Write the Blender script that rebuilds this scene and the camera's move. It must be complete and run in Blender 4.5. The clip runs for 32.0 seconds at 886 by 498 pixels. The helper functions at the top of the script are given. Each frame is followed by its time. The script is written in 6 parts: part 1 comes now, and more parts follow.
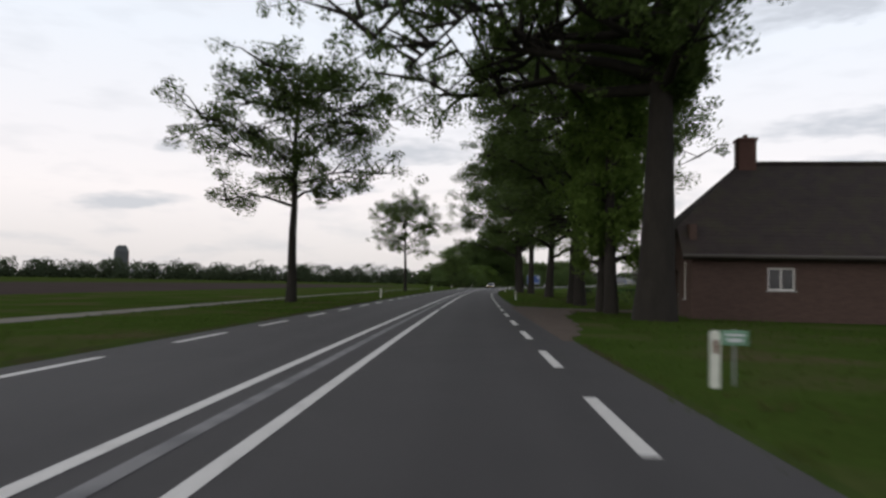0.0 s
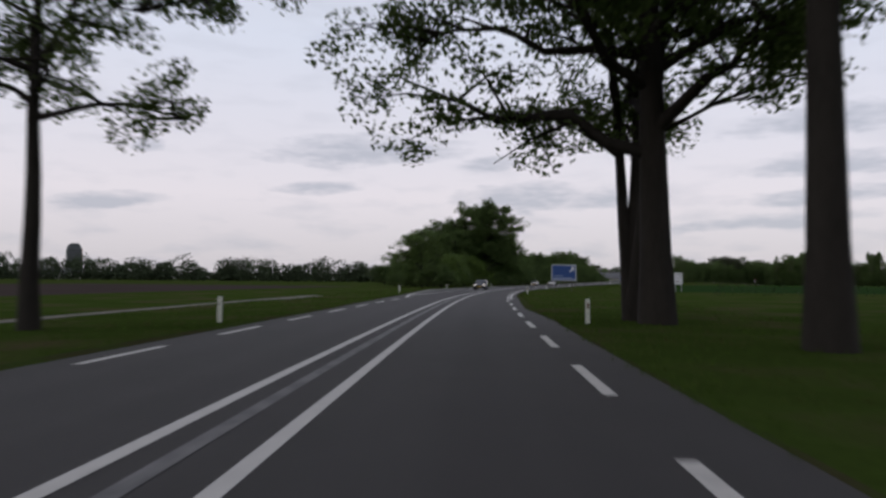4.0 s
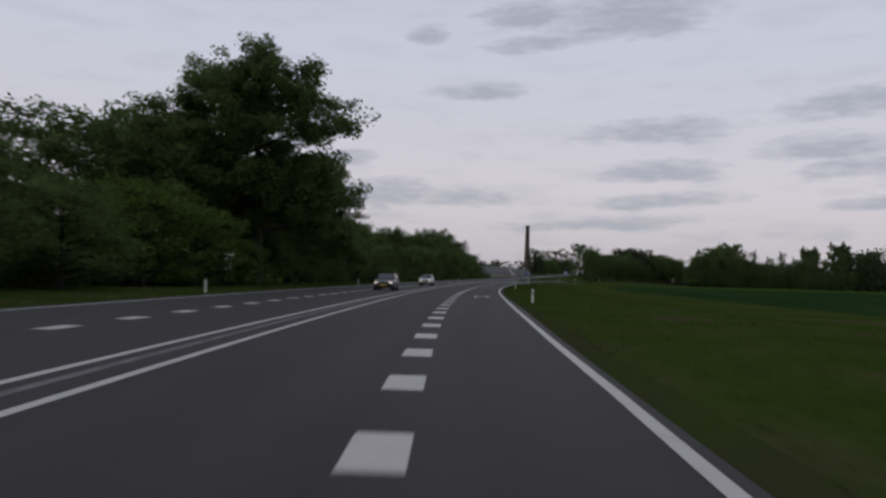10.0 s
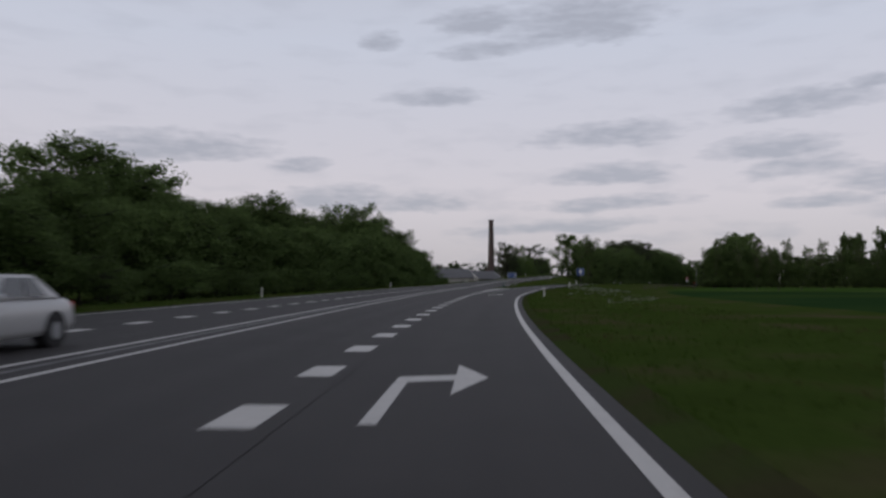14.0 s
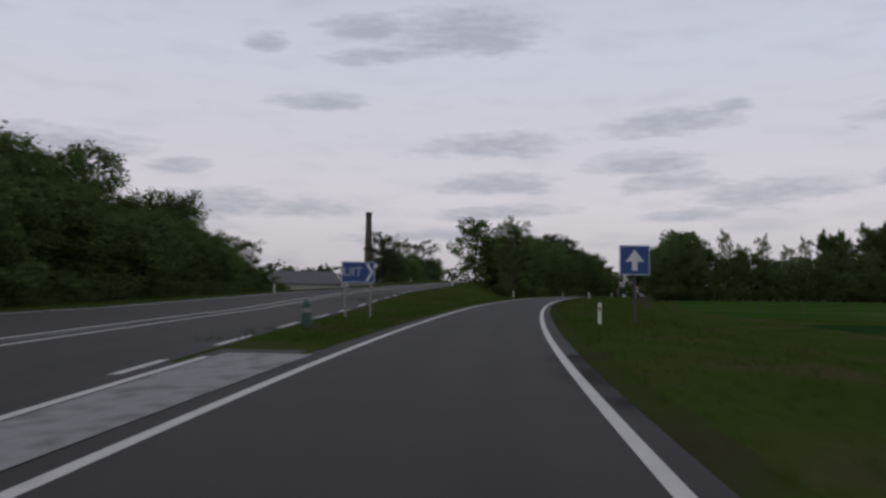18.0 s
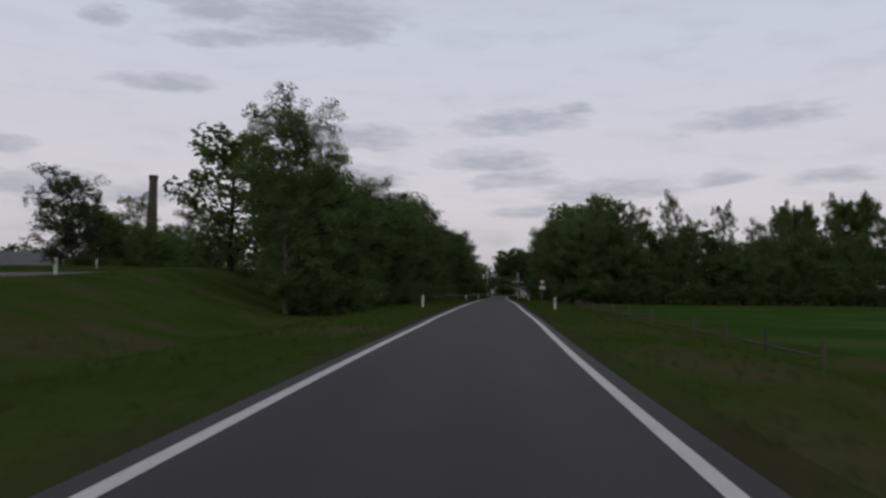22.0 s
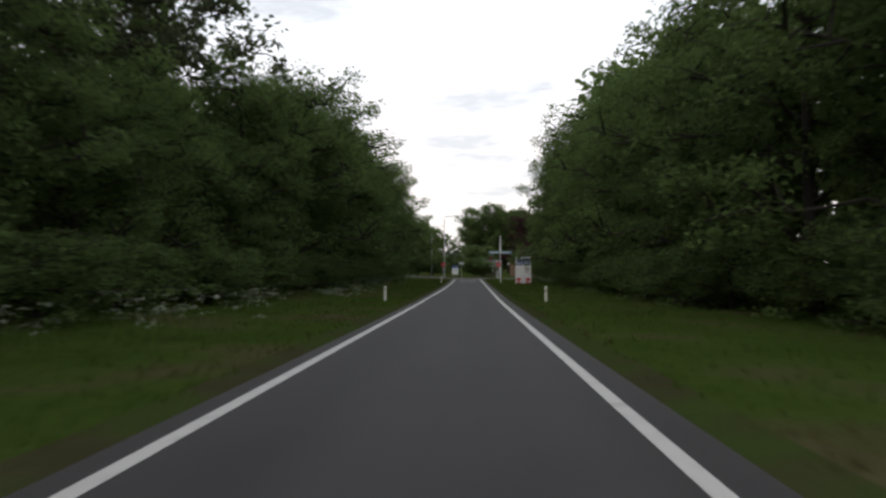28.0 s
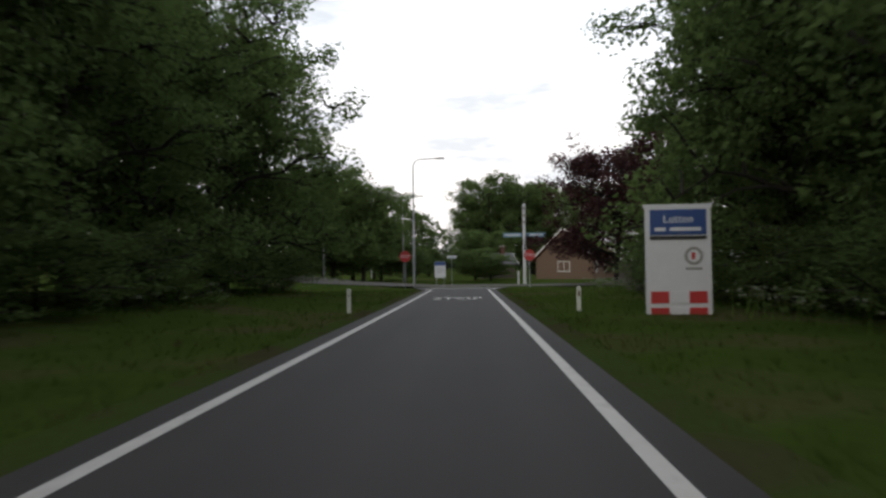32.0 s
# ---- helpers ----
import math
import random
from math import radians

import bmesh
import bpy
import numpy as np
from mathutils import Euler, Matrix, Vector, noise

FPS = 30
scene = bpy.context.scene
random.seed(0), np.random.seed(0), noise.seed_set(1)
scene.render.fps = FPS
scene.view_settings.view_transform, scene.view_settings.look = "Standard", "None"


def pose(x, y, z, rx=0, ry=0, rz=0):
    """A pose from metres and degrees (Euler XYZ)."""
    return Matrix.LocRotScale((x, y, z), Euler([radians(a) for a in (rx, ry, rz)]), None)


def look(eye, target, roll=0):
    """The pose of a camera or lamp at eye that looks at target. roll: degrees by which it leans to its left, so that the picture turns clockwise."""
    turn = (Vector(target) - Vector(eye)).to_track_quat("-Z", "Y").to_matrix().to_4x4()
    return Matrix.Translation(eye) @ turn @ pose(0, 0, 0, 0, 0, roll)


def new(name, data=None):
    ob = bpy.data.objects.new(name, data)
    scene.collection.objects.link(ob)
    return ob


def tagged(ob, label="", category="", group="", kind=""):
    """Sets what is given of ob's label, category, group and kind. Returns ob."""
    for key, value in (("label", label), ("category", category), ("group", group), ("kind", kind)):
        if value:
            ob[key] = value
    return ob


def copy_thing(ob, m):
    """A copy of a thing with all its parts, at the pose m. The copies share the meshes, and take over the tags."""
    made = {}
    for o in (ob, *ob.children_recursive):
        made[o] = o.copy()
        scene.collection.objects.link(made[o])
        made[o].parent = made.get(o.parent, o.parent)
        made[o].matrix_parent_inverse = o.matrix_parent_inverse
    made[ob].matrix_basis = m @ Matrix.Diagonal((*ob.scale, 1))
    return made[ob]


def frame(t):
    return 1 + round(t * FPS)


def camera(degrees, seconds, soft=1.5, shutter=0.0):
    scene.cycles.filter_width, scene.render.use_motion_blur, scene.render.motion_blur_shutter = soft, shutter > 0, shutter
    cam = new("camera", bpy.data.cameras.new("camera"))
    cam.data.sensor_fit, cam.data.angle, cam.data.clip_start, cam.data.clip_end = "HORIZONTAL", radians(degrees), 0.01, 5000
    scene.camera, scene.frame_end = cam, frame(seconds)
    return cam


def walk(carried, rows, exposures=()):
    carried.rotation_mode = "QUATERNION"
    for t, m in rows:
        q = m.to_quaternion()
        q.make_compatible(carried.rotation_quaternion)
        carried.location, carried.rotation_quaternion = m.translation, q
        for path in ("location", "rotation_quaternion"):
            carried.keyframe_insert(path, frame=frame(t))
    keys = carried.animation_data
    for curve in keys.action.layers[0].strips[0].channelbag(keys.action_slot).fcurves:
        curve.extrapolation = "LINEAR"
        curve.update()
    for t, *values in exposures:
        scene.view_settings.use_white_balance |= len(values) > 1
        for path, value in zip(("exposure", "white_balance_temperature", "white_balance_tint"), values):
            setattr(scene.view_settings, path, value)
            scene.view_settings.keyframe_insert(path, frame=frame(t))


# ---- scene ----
cam = camera(61.69, 32.0, soft=2.7, shutter=0.35)
PATH = [
    (0.0, pose(0.00, 0.00, 1.335, 92.57, -1.04, 0.01)),
    (0.5, pose(0.46, 10.96, 1.314, 92.47, -1.62, -0.03)),
    (1.0, pose(0.92, 21.93, 1.294, 92.40, -1.77, -0.04)),
    (1.5, pose(1.38, 32.92, 1.291, 92.37, -1.56, 0.00)),
    (2.0, pose(1.84, 43.92, 1.288, 92.26, -1.41, -0.04)),
    (2.5, pose(2.34, 54.93, 1.285, 92.33, -1.34, -0.39)),
    (3.0, pose(2.90, 65.95, 1.282, 92.14, -1.02, -0.68)),
    (3.5, pose(3.53, 76.98, 1.281, 92.19, -0.48, -1.17)),
    (4.0, pose(4.25, 88.00, 1.280, 92.41, -0.51, -1.49)),
    (4.5, pose(5.03, 99.02, 1.280, 92.46, -0.58, -1.90)),
    (5.0, pose(5.90, 110.02, 1.281, 92.36, -0.69, -2.35)),
    (5.5, pose(6.84, 120.99, 1.291, 91.96, -0.84, -2.72)),
    (6.0, pose(7.90, 131.93, 1.301, 92.15, -0.48, -3.60)),
    (6.5, pose(9.13, 142.87, 1.305, 92.15, -0.64, -4.45)),
    (7.0, pose(10.55, 153.82, 1.309, 92.19, -0.99, -5.53)),
    (7.5, pose(12.19, 164.78, 1.291, 91.99, -0.91, -6.73)),
    (8.0, pose(14.08, 175.74, 1.274, 92.07, -0.69, -8.06)),
    (8.5, pose(16.23, 186.68, 1.256, 92.29, -1.32, -9.45)),
    (9.0, pose(18.63, 197.58, 1.237, 91.95, -1.71, -10.69)),
    (9.5, pose(21.27, 208.45, 1.240, 92.13, -1.43, -11.79)),
    (10.0, pose(24.10, 219.28, 1.243, 92.14, -1.62, -12.74)),
    (10.5, pose(27.04, 230.04, 1.236, 92.16, -0.63, -13.10)),
    (11.0, pose(30.03, 240.71, 1.229, 92.27, -0.47, -13.46)),
    (11.5, pose(33.06, 251.28, 1.231, 92.27, -0.79, -13.77)),
    (12.0, pose(36.09, 261.76, 1.233, 92.33, -0.59, -13.76)),
    (12.5, pose(39.13, 272.19, 1.233, 92.15, -0.92, -13.94)),
    (13.0, pose(42.23, 282.59, 1.234, 92.31, -0.64, -14.53)),
    (13.5, pose(45.45, 292.96, 1.255, 92.53, -0.10, -15.17)),
    (14.0, pose(48.79, 303.27, 1.276, 92.65, -0.08, -15.98)),
    (14.5, pose(52.28, 313.53, 1.307, 92.71, -0.10, -16.83)),
    (15.0, pose(55.92, 323.74, 1.338, 92.75, -0.14, -17.70)),
    (15.5, pose(59.73, 333.90, 1.383, 92.79, -0.21, -18.59)),
    (16.0, pose(63.71, 344.00, 1.429, 92.74, -0.16, -19.67)),
    (16.5, pose(67.89, 354.04, 1.495, 92.80, -0.19, -20.78)),
    (17.0, pose(72.26, 364.01, 1.562, 93.06, -0.31, -21.88)),
    (17.5, pose(76.86, 373.89, 1.700, 93.13, -0.55, -23.13)),
    (18.0, pose(81.73, 383.65, 1.838, 93.23, -0.56, -24.85)),
    (18.5, pose(86.91, 393.24, 1.909, 93.28, -0.65, -26.90)),
    (19.0, pose(92.35, 402.62, 1.981, 93.34, -0.75, -28.46)),
    (19.5, pose(98.02, 411.81, 2.087, 93.19, -1.00, -30.08)),
    (20.0, pose(103.89, 420.80, 2.192, 93.17, -0.68, -31.50)),
    (20.5, pose(109.93, 429.54, 2.273, 93.22, -0.61, -32.95)),
    (21.0, pose(116.05, 437.98, 2.353, 92.96, -0.85, -34.29)),
    (21.5, pose(122.24, 446.12, 2.396, 92.92, -0.95, -35.47)),
    (22.0, pose(128.45, 453.99, 2.440, 92.80, -0.92, -36.28)),
    (22.5, pose(134.68, 461.67, 2.453, 92.69, -0.86, -37.10)),
    (23.0, pose(140.97, 469.20, 2.467, 92.35, -1.13, -37.81)),
    (23.5, pose(147.26, 476.61, 2.432, 92.32, -1.24, -38.13)),
    (24.0, pose(153.54, 483.94, 2.396, 92.05, -1.18, -38.30)),
    (24.5, pose(159.80, 491.20, 2.334, 92.09, -1.52, -38.45)),
    (25.0, pose(166.06, 498.44, 2.272, 91.92, -1.36, -38.50)),
    (25.5, pose(172.31, 505.67, 2.186, 91.79, -1.17, -38.45)),
    (26.0, pose(178.54, 512.88, 2.099, 91.85, -0.84, -38.50)),
    (26.5, pose(184.75, 520.04, 1.983, 91.79, -0.50, -38.55)),
    (27.0, pose(190.90, 527.13, 1.867, 91.64, -0.17, -38.59)),
    (27.5, pose(196.99, 534.14, 1.732, 91.29, 0.16, -38.63)),
    (28.0, pose(203.04, 541.08, 1.596, 91.25, 0.02, -38.79)),
    (28.5, pose(209.00, 547.88, 1.478, 91.18, 0.21, -38.88)),
    (29.0, pose(214.79, 554.48, 1.359, 91.07, -0.04, -38.95)),
    (29.5, pose(220.44, 560.89, 1.239, 91.20, -0.10, -38.97)),
    (30.0, pose(225.91, 567.12, 1.119, 91.29, 0.15, -38.93)),
    (30.5, pose(231.24, 573.21, 1.055, 91.46, 0.32, -38.68)),
    (31.0, pose(236.46, 579.20, 0.991, 91.67, 0.55, -38.76)),
    (31.5, pose(241.59, 585.07, 0.920, 91.43, 0.65, -38.74)),
    (32.0, pose(246.62, 590.84, 0.849, 91.43, 0.71, -38.71)),
]
walk(cam, PATH, [(0.0, 0.62, 6850, 5), (1.0, 0.5, 6600, 7), (2.0, 0.46, 6600, 7), (3.3, 0.42, 6550, 9), (5.5, -0.04, 6500, 10), (23.0, 0.0, 6550, 10), (25.5, 0.42, 6700, 9), (27.5, 0.92, 7000, 5), (30.0, 1.08, 7000, 4), (32.0, 1.05, 7000, 4)])

# ---------------------------------------------------------------- sky and sun
SUN_EL, SUN_AZ = radians(24), radians(235)
world = bpy.data.worlds.new("overcast_sky")
scene.world = world
world.use_nodes = True
wn = world.node_tree
wn.nodes.clear()


def wmath(op, a, b=None, c=None, clamp=False):
    n = wn.nodes.new("ShaderNodeMath")
    n.operation, n.use_clamp = op, clamp
    for i, v in enumerate((a, b, c)):
        if v is None:
            continue
        if isinstance(v, (int, float)):
            n.inputs[i].default_value = v
        else:
            wn.links.new(v, n.inputs[i])
    return n.outputs[0]


sky_out = wn.nodes.new("ShaderNodeOutputWorld")
sky_bg = wn.nodes.new("ShaderNodeBackground")
sky_tex = wn.nodes.new("ShaderNodeTexSky")
sky_tex.sky_type, sky_tex.sun_disc = "NISHITA", False
sky_tex.sun_elevation, sky_tex.sun_rotation = SUN_EL, SUN_AZ
sky_co = wn.nodes.new("ShaderNodeTexCoord")
sky_xyz = wn.nodes.new("ShaderNodeSeparateXYZ")
wn.links.new(sky_co.outputs["Generated"], sky_xyz.inputs[0])
dx, dy, dz = sky_xyz.outputs
sky_az = wmath("MULTIPLY", wmath("ARCTAN2", dx, dy), 57.2958)
sky_el = wmath("MULTIPLY", wmath("ARCSINE", dz), 57.2958)
# streaky wisps: noise on a flattened direction
wisp_map = wn.nodes.new("ShaderNodeCombineXYZ")
wn.links.new(wmath("MULTIPLY", sky_az, 0.11), wisp_map.inputs[0])
wn.links.new(wmath("MULTIPLY", sky_el, 0.42), wisp_map.inputs[1])
wisp = wn.nodes.new("ShaderNodeTexNoise")
wisp.inputs["Scale"].default_value, wisp.inputs["Detail"].default_value = 1.6, 5.0
wn.links.new(wisp_map.outputs[0], wisp.inputs["Vector"])
wisp_v = wisp.outputs[0]
warp = wmath("MULTIPLY", wmath("SUBTRACT", wisp_v, 0.5), 2.6)
fine_n = wn.nodes.new("ShaderNodeTexNoise")
fine_n.inputs["Scale"].default_value, fine_n.inputs["Detail"].default_value = 5.5, 4.0
wn.links.new(wisp_map.outputs[0], fine_n.inputs["Vector"])
# cloud banks: azimuth, height, half width, half height in degrees
CLOUDS = [
    (26.7, 19.2, 6.5, 1.9), (18.5, 19.6, 4.1, 0.8), (11.0, 18.0, 1.8, 0.7), (19.5, 17.5, 4.5, 0.6), (15.1, 14.1, 4.3, 0.6),
    (-4.5, 9.6, 8.0, 1.1), (5.1, 8.9, 2.4, 0.5), (28.3, 11.0, 6.4, 0.9), (28.5, 8.1, 5.3, 0.8), (42.0, 12.4, 5.4, 0.9),
    (46.2, 13.3, 1.6, 0.6), (39.8, 9.4, 4.6, 0.9), (42.0, 8.0, 3.8, 0.8), (48.8, 7.0, 6.0, 1.0), (14.1, 5.9, 4.2, 0.9),
    (29.0, 5.9, 6.4, 0.6), (59.3, 12.0, 5.6, 0.9), (57.1, 7.9, 2.4, 0.6), (-20.5, 9.4, 1.2, 0.5), (-23.0, 5.4, 4.0, 0.5),
    (7.5, 6.2, 5.5, 1.0), (24.3, 4.2, 8.0, 0.5), (64.0, 7.8, 3.0, 0.5), (-8.0, 6.8, 3.5, 0.5), (43.0, 5.6, 3.8, 0.5),
]
bank = None
for c_az, c_el, c_w, c_h in CLOUDS:
    off = wmath("SUBTRACT", sky_az, c_az)
    u = wmath("DIVIDE", off, c_w * 1.25)
    # lens-shaped, rising a little to one side, with a flatter base
    rise = wmath("SUBTRACT", wmath("ADD", sky_el, wmath("MULTIPLY", warp, c_h * 0.8)), wmath("MULTIPLY", off, 0.05))
    v = wmath("DIVIDE", wmath("SUBTRACT", rise, c_el), c_h * 1.7)
    v = wmath("MAXIMUM", v, wmath("MULTIPLY", v, -1.5))
    d2 = wmath("ADD", wmath("MULTIPLY", u, u), wmath("MULTIPLY", v, v))
    m = wmath("SUBTRACT", 1.0, d2, clamp=True)
    bank = m if bank is None else wmath("MAXIMUM", bank, m)
bank = wmath("SUBTRACT", wmath("MULTIPLY", bank, 1.25), wmath("MULTIPLY", wmath("SUBTRACT", fine_n.outputs[0], 0.3), 1.5), clamp=True)
low_sky = wmath("SUBTRACT", 1.0, wmath("DIVIDE", sky_el, 9.0), clamp=True)
thin = wmath("MULTIPLY", wmath("SUBTRACT", wisp_v, 0.5, clamp=True), wmath("ADD", 1.2, wmath("MULTIPLY", low_sky, 2.4)))
cover = wmath("ADD", bank, thin, clamp=True)
grade = wn.nodes.new("ShaderNodeValToRGB")
for k, (pos, col) in enumerate(((0.0, (0.47, 0.445, 0.48)), (0.07, (0.62, 0.58, 0.625)), (0.2, (0.56, 0.585, 0.68)), (0.4, (0.42, 0.44, 0.52)), (1.0, (0.34, 0.36, 0.43)))):
    e = grade.color_ramp.elements[k] if k < 2 else grade.color_ramp.elements.new(pos)
    e.position, e.color = pos, (*col, 1)
wn.links.new(wmath("DIVIDE", sky_el, 90.0, clamp=True), grade.inputs[0])
cloud_mix = wn.nodes.new("ShaderNodeMix")
cloud_mix.data_type = "RGBA"
wn.links.new(wmath("MULTIPLY", cover, 0.75), cloud_mix.inputs["Factor"])
wn.links.new(grade.outputs[0], cloud_mix.inputs["A"])
cloud_mix.inputs["B"].default_value = (0.34, 0.355, 0.42, 1)
sky_mix = wn.nodes.new("ShaderNodeMix")
sky_mix.data_type, sky_mix.blend_type = "RGBA", "ADD"
sky_mix.inputs["Factor"].default_value = 0.006
wn.links.new(cloud_mix.outputs["Result"], sky_mix.inputs["A"])
wn.links.new(sky_tex.outputs[0], sky_mix.inputs["B"])
wn.links.new(sky_mix.outputs["Result"], sky_bg.inputs[0])
sky_bg.inputs[1].default_value = 1.0
wn.links.new(sky_bg.outputs[0], sky_out.inputs[0])

sun = new("sun", bpy.data.lights.new("sun", "SUN"))
sun.data.energy, sun.data.angle, sun.data.color = 0.3, radians(25), (1.0, 0.94, 0.88)
sun.matrix_world = look((math.sin(SUN_AZ) * 100, math.cos(SUN_AZ) * 100, math.tan(SUN_EL) * 100), (0, 0, 0))


# ---------------------------------------------------------------- materials
def material(name, colour, rough=0.7, metal=0.0, var=0.25, scale=3.0, fine=40.0, bump=0.0, second=None, per_object=0.0,
             per_island=0.0, translucent=0.0, spec=0.5, stretch=(1, 1, 1), patch=0.0):
    """Base colour broken by noise at two scales; second: a colour that the large noise mixes in by the share patch."""
    m = bpy.data.materials.new(name)
    m.use_nodes = True
    t = m.node_tree
    b = t.nodes["Principled BSDF"]
    b.inputs["Roughness"].default_value = rough
    b.inputs["Metallic"].default_value = metal
    b.inputs["Specular IOR Level"].default_value = spec
    co = t.nodes.new("ShaderNodeTexCoord")
    mp = t.nodes.new("ShaderNodeMapping")
    mp.inputs["Scale"].default_value = stretch
    t.links.new(co.outputs["Object"], mp.inputs[0])
    big, small = t.nodes.new("ShaderNodeTexNoise"), t.nodes.new("ShaderNodeTexNoise")
    for n, s, d in ((big, scale, 4.0), (small, fine, 3.0)):
        n.inputs["Scale"].default_value, n.inputs["Detail"].default_value = s, d
        t.links.new(mp.outputs[0], n.inputs["Vector"])
    base = t.nodes.new("ShaderNodeMix")
    base.data_type = "RGBA"
    base.inputs["A"].default_value = (*colour, 1)
    base.inputs["B"].default_value = (*(second or colour), 1)
    if second:
        ramp = t.nodes.new("ShaderNodeMapRange")
        ramp.inputs["From Min"].default_value, ramp.inputs["From Max"].default_value = 0.62 - patch * 0.4, 0.78 - patch * 0.4
        t.links.new(big.outputs[0], ramp.inputs["Value"])
        t.links.new(ramp.outputs[0], base.inputs["Factor"])
    else:
        base.inputs["Factor"].default_value = 0.0

    def mathn(op, a, c):
        n = t.nodes.new("ShaderNodeMath")
        n.operation = op
        for i, v in enumerate((a, c)):
            if isinstance(v, (int, float)):
                n.inputs[i].default_value = v
            else:
                t.links.new(v, n.inputs[i])
        return n.outputs[0]

    level = mathn("ADD", mathn("MULTIPLY", mathn("SUBTRACT", big.outputs[0], 0.5), var * 1.6),
                  mathn("MULTIPLY", mathn("SUBTRACT", small.outputs[0], 0.5), var))
    if per_object:
        oi = t.nodes.new("ShaderNodeObjectInfo")
        level = mathn("ADD", level, mathn("MULTIPLY", mathn("SUBTRACT", oi.outputs["Random"], 0.5), per_object))
    if per_island:
        ge = t.nodes.new("ShaderNodeNewGeometry")
        level = mathn("ADD", level, mathn("MULTIPLY", mathn("SUBTRACT", ge.outputs["Random Per Island"], 0.5), per_island))
    hsv = t.nodes.new("ShaderNodeHueSaturation")
    t.links.new(base.outputs["Result"], hsv.inputs["Color"])
    t.links.new(mathn("ADD", level, 1.0), hsv.inputs["Value"])
    t.links.new(hsv.outputs[0], b.inputs["Base Color"])
    if bump:
        bp = t.nodes.new("ShaderNodeBump")
        bp.inputs["Strength"].default_value, bp.inputs["Distance"].default_value = min(1.0, bump), 0.02
        t.links.new(small.outputs[0], bp.inputs["Height"])
        t.links.new(bp.outputs[0], b.inputs["Normal"])
    if translucent:
        tr, ms = t.nodes.new("ShaderNodeBsdfTranslucent"), t.nodes.new("ShaderNodeMixShader")
        t.links.new(hsv.outputs[0], tr.inputs[0])
        ms.inputs[0].default_value = translucent
        t.links.new(b.outputs[0], ms.inputs[1])
        t.links.new(tr.outputs[0], ms.inputs[2])
        t.links.new(ms.outputs[0], t.nodes["Material Output"].inputs[0])
    return m


def road_surface(name, colour, tracks):
    """Asphalt with stone grain, long streaks and faint wheel tracks; reads the mesh's station and offset."""
    m = material(name, colour, 0.75, var=0.2, scale=0.5, fine=70, bump=0.25, second=tuple(c * 0.86 for c in colour), patch=0.4, spec=0.2)
    t = m.node_tree
    hsv = next(n for n in t.nodes if n.type == "HUE_SAT")
    at = t.nodes.new("ShaderNodeAttribute")
    at.attribute_name = "road"
    mp = t.nodes.new("ShaderNodeMapping")
    mp.inputs["Scale"].default_value = (0.05, 1.6, 1.0)
    t.links.new(at.outputs["Vector"], mp.inputs[0])
    streak = t.nodes.new("ShaderNodeTexNoise")
    streak.inputs["Scale"].default_value, streak.inputs["Detail"].default_value = 1.0, 4.0
    t.links.new(mp.outputs[0], streak.inputs["Vector"])
    xyz = t.nodes.new("ShaderNodeSeparateXYZ")
    t.links.new(at.outputs["Vector"], xyz.inputs[0])

    def op(kind, a, b):
        n = t.nodes.new("ShaderNodeMath")
        n.operation = kind
        for k, v in enumerate((a, b)):
            if isinstance(v, (int, float)):
                n.inputs[k].default_value = v
            else:
                t.links.new(v, n.inputs[k])
        return n.outputs[0]

    wave = op("COSINE", op("MULTIPLY", op("SUBTRACT", xyz.outputs[1], tracks), 2 * math.pi / 1.55), 0.0)
    level = op("ADD", op("ADD", 1.0, op("MULTIPLY", wave, 0.05)), op("MULTIPLY", op("SUBTRACT", streak.outputs[0], 0.5), 0.4))
    old = hsv.inputs["Value"].links[0].from_socket
    t.links.new(op("MULTIPLY", old, level), hsv.inputs["Value"])
    return m


M_ASPHALT = road_surface("asphalt", (0.039, 0.0362, 0.0357), 1.35)
M_ASPHALT_RAMP = road_surface("slip_road_asphalt", (0.039, 0.0362, 0.0357), 0.75)
M_ASPHALT_OLD = material("old_asphalt", (0.085, 0.08, 0.08), 0.9, var=0.3, scale=1.2, fine=50, bump=0.3, second=(0.06, 0.055, 0.04), patch=0.5, spec=0.2)
M_PAINT = material("road_paint", (0.47, 0.45, 0.425), 0.6, var=0.3, scale=2.5, fine=30, second=(0.3, 0.285, 0.27), patch=0.12)
M_PAINT_WORN = material("worn_road_paint", (0.16, 0.155, 0.155), 0.8, var=0.5, scale=2.0, fine=18, second=(0.08, 0.078, 0.08), patch=0.5)
M_HATCH = material("paved_gore", (0.23, 0.225, 0.22), 0.85, var=0.5, scale=2.2, fine=14, second=(0.11, 0.105, 0.1), patch=0.35)
M_PATH = material("cycle_path_concrete", (0.14, 0.127, 0.108), 0.9, var=0.3, scale=0.8, fine=30, spec=0.1)
M_GRAVEL = material("driveway_gravel", (0.075, 0.058, 0.047), 0.95, var=0.4, scale=1.2, fine=35, bump=0.6, spec=0.1)
M_GRASS = material("verge_grass", (0.0355, 0.0555, 0.012), 0.95, var=0.55, scale=0.22, fine=5.0, bump=0.9, second=(0.05, 0.046, 0.022), patch=0.3, spec=0.0)
M_GRASS_DRY = material("dry_verge_edge", (0.046, 0.044, 0.022), 0.95, var=0.5, scale=0.5, fine=14.0, bump=0.6, second=(0.034, 0.048, 0.014), patch=0.55, spec=0.0)
M_CROP = material("crop_green", (0.018, 0.04, 0.013), 0.95, var=0.4, scale=0.05, fine=2.0, bump=0.8, second=(0.024, 0.044, 0.012), patch=0.35, spec=0.0)
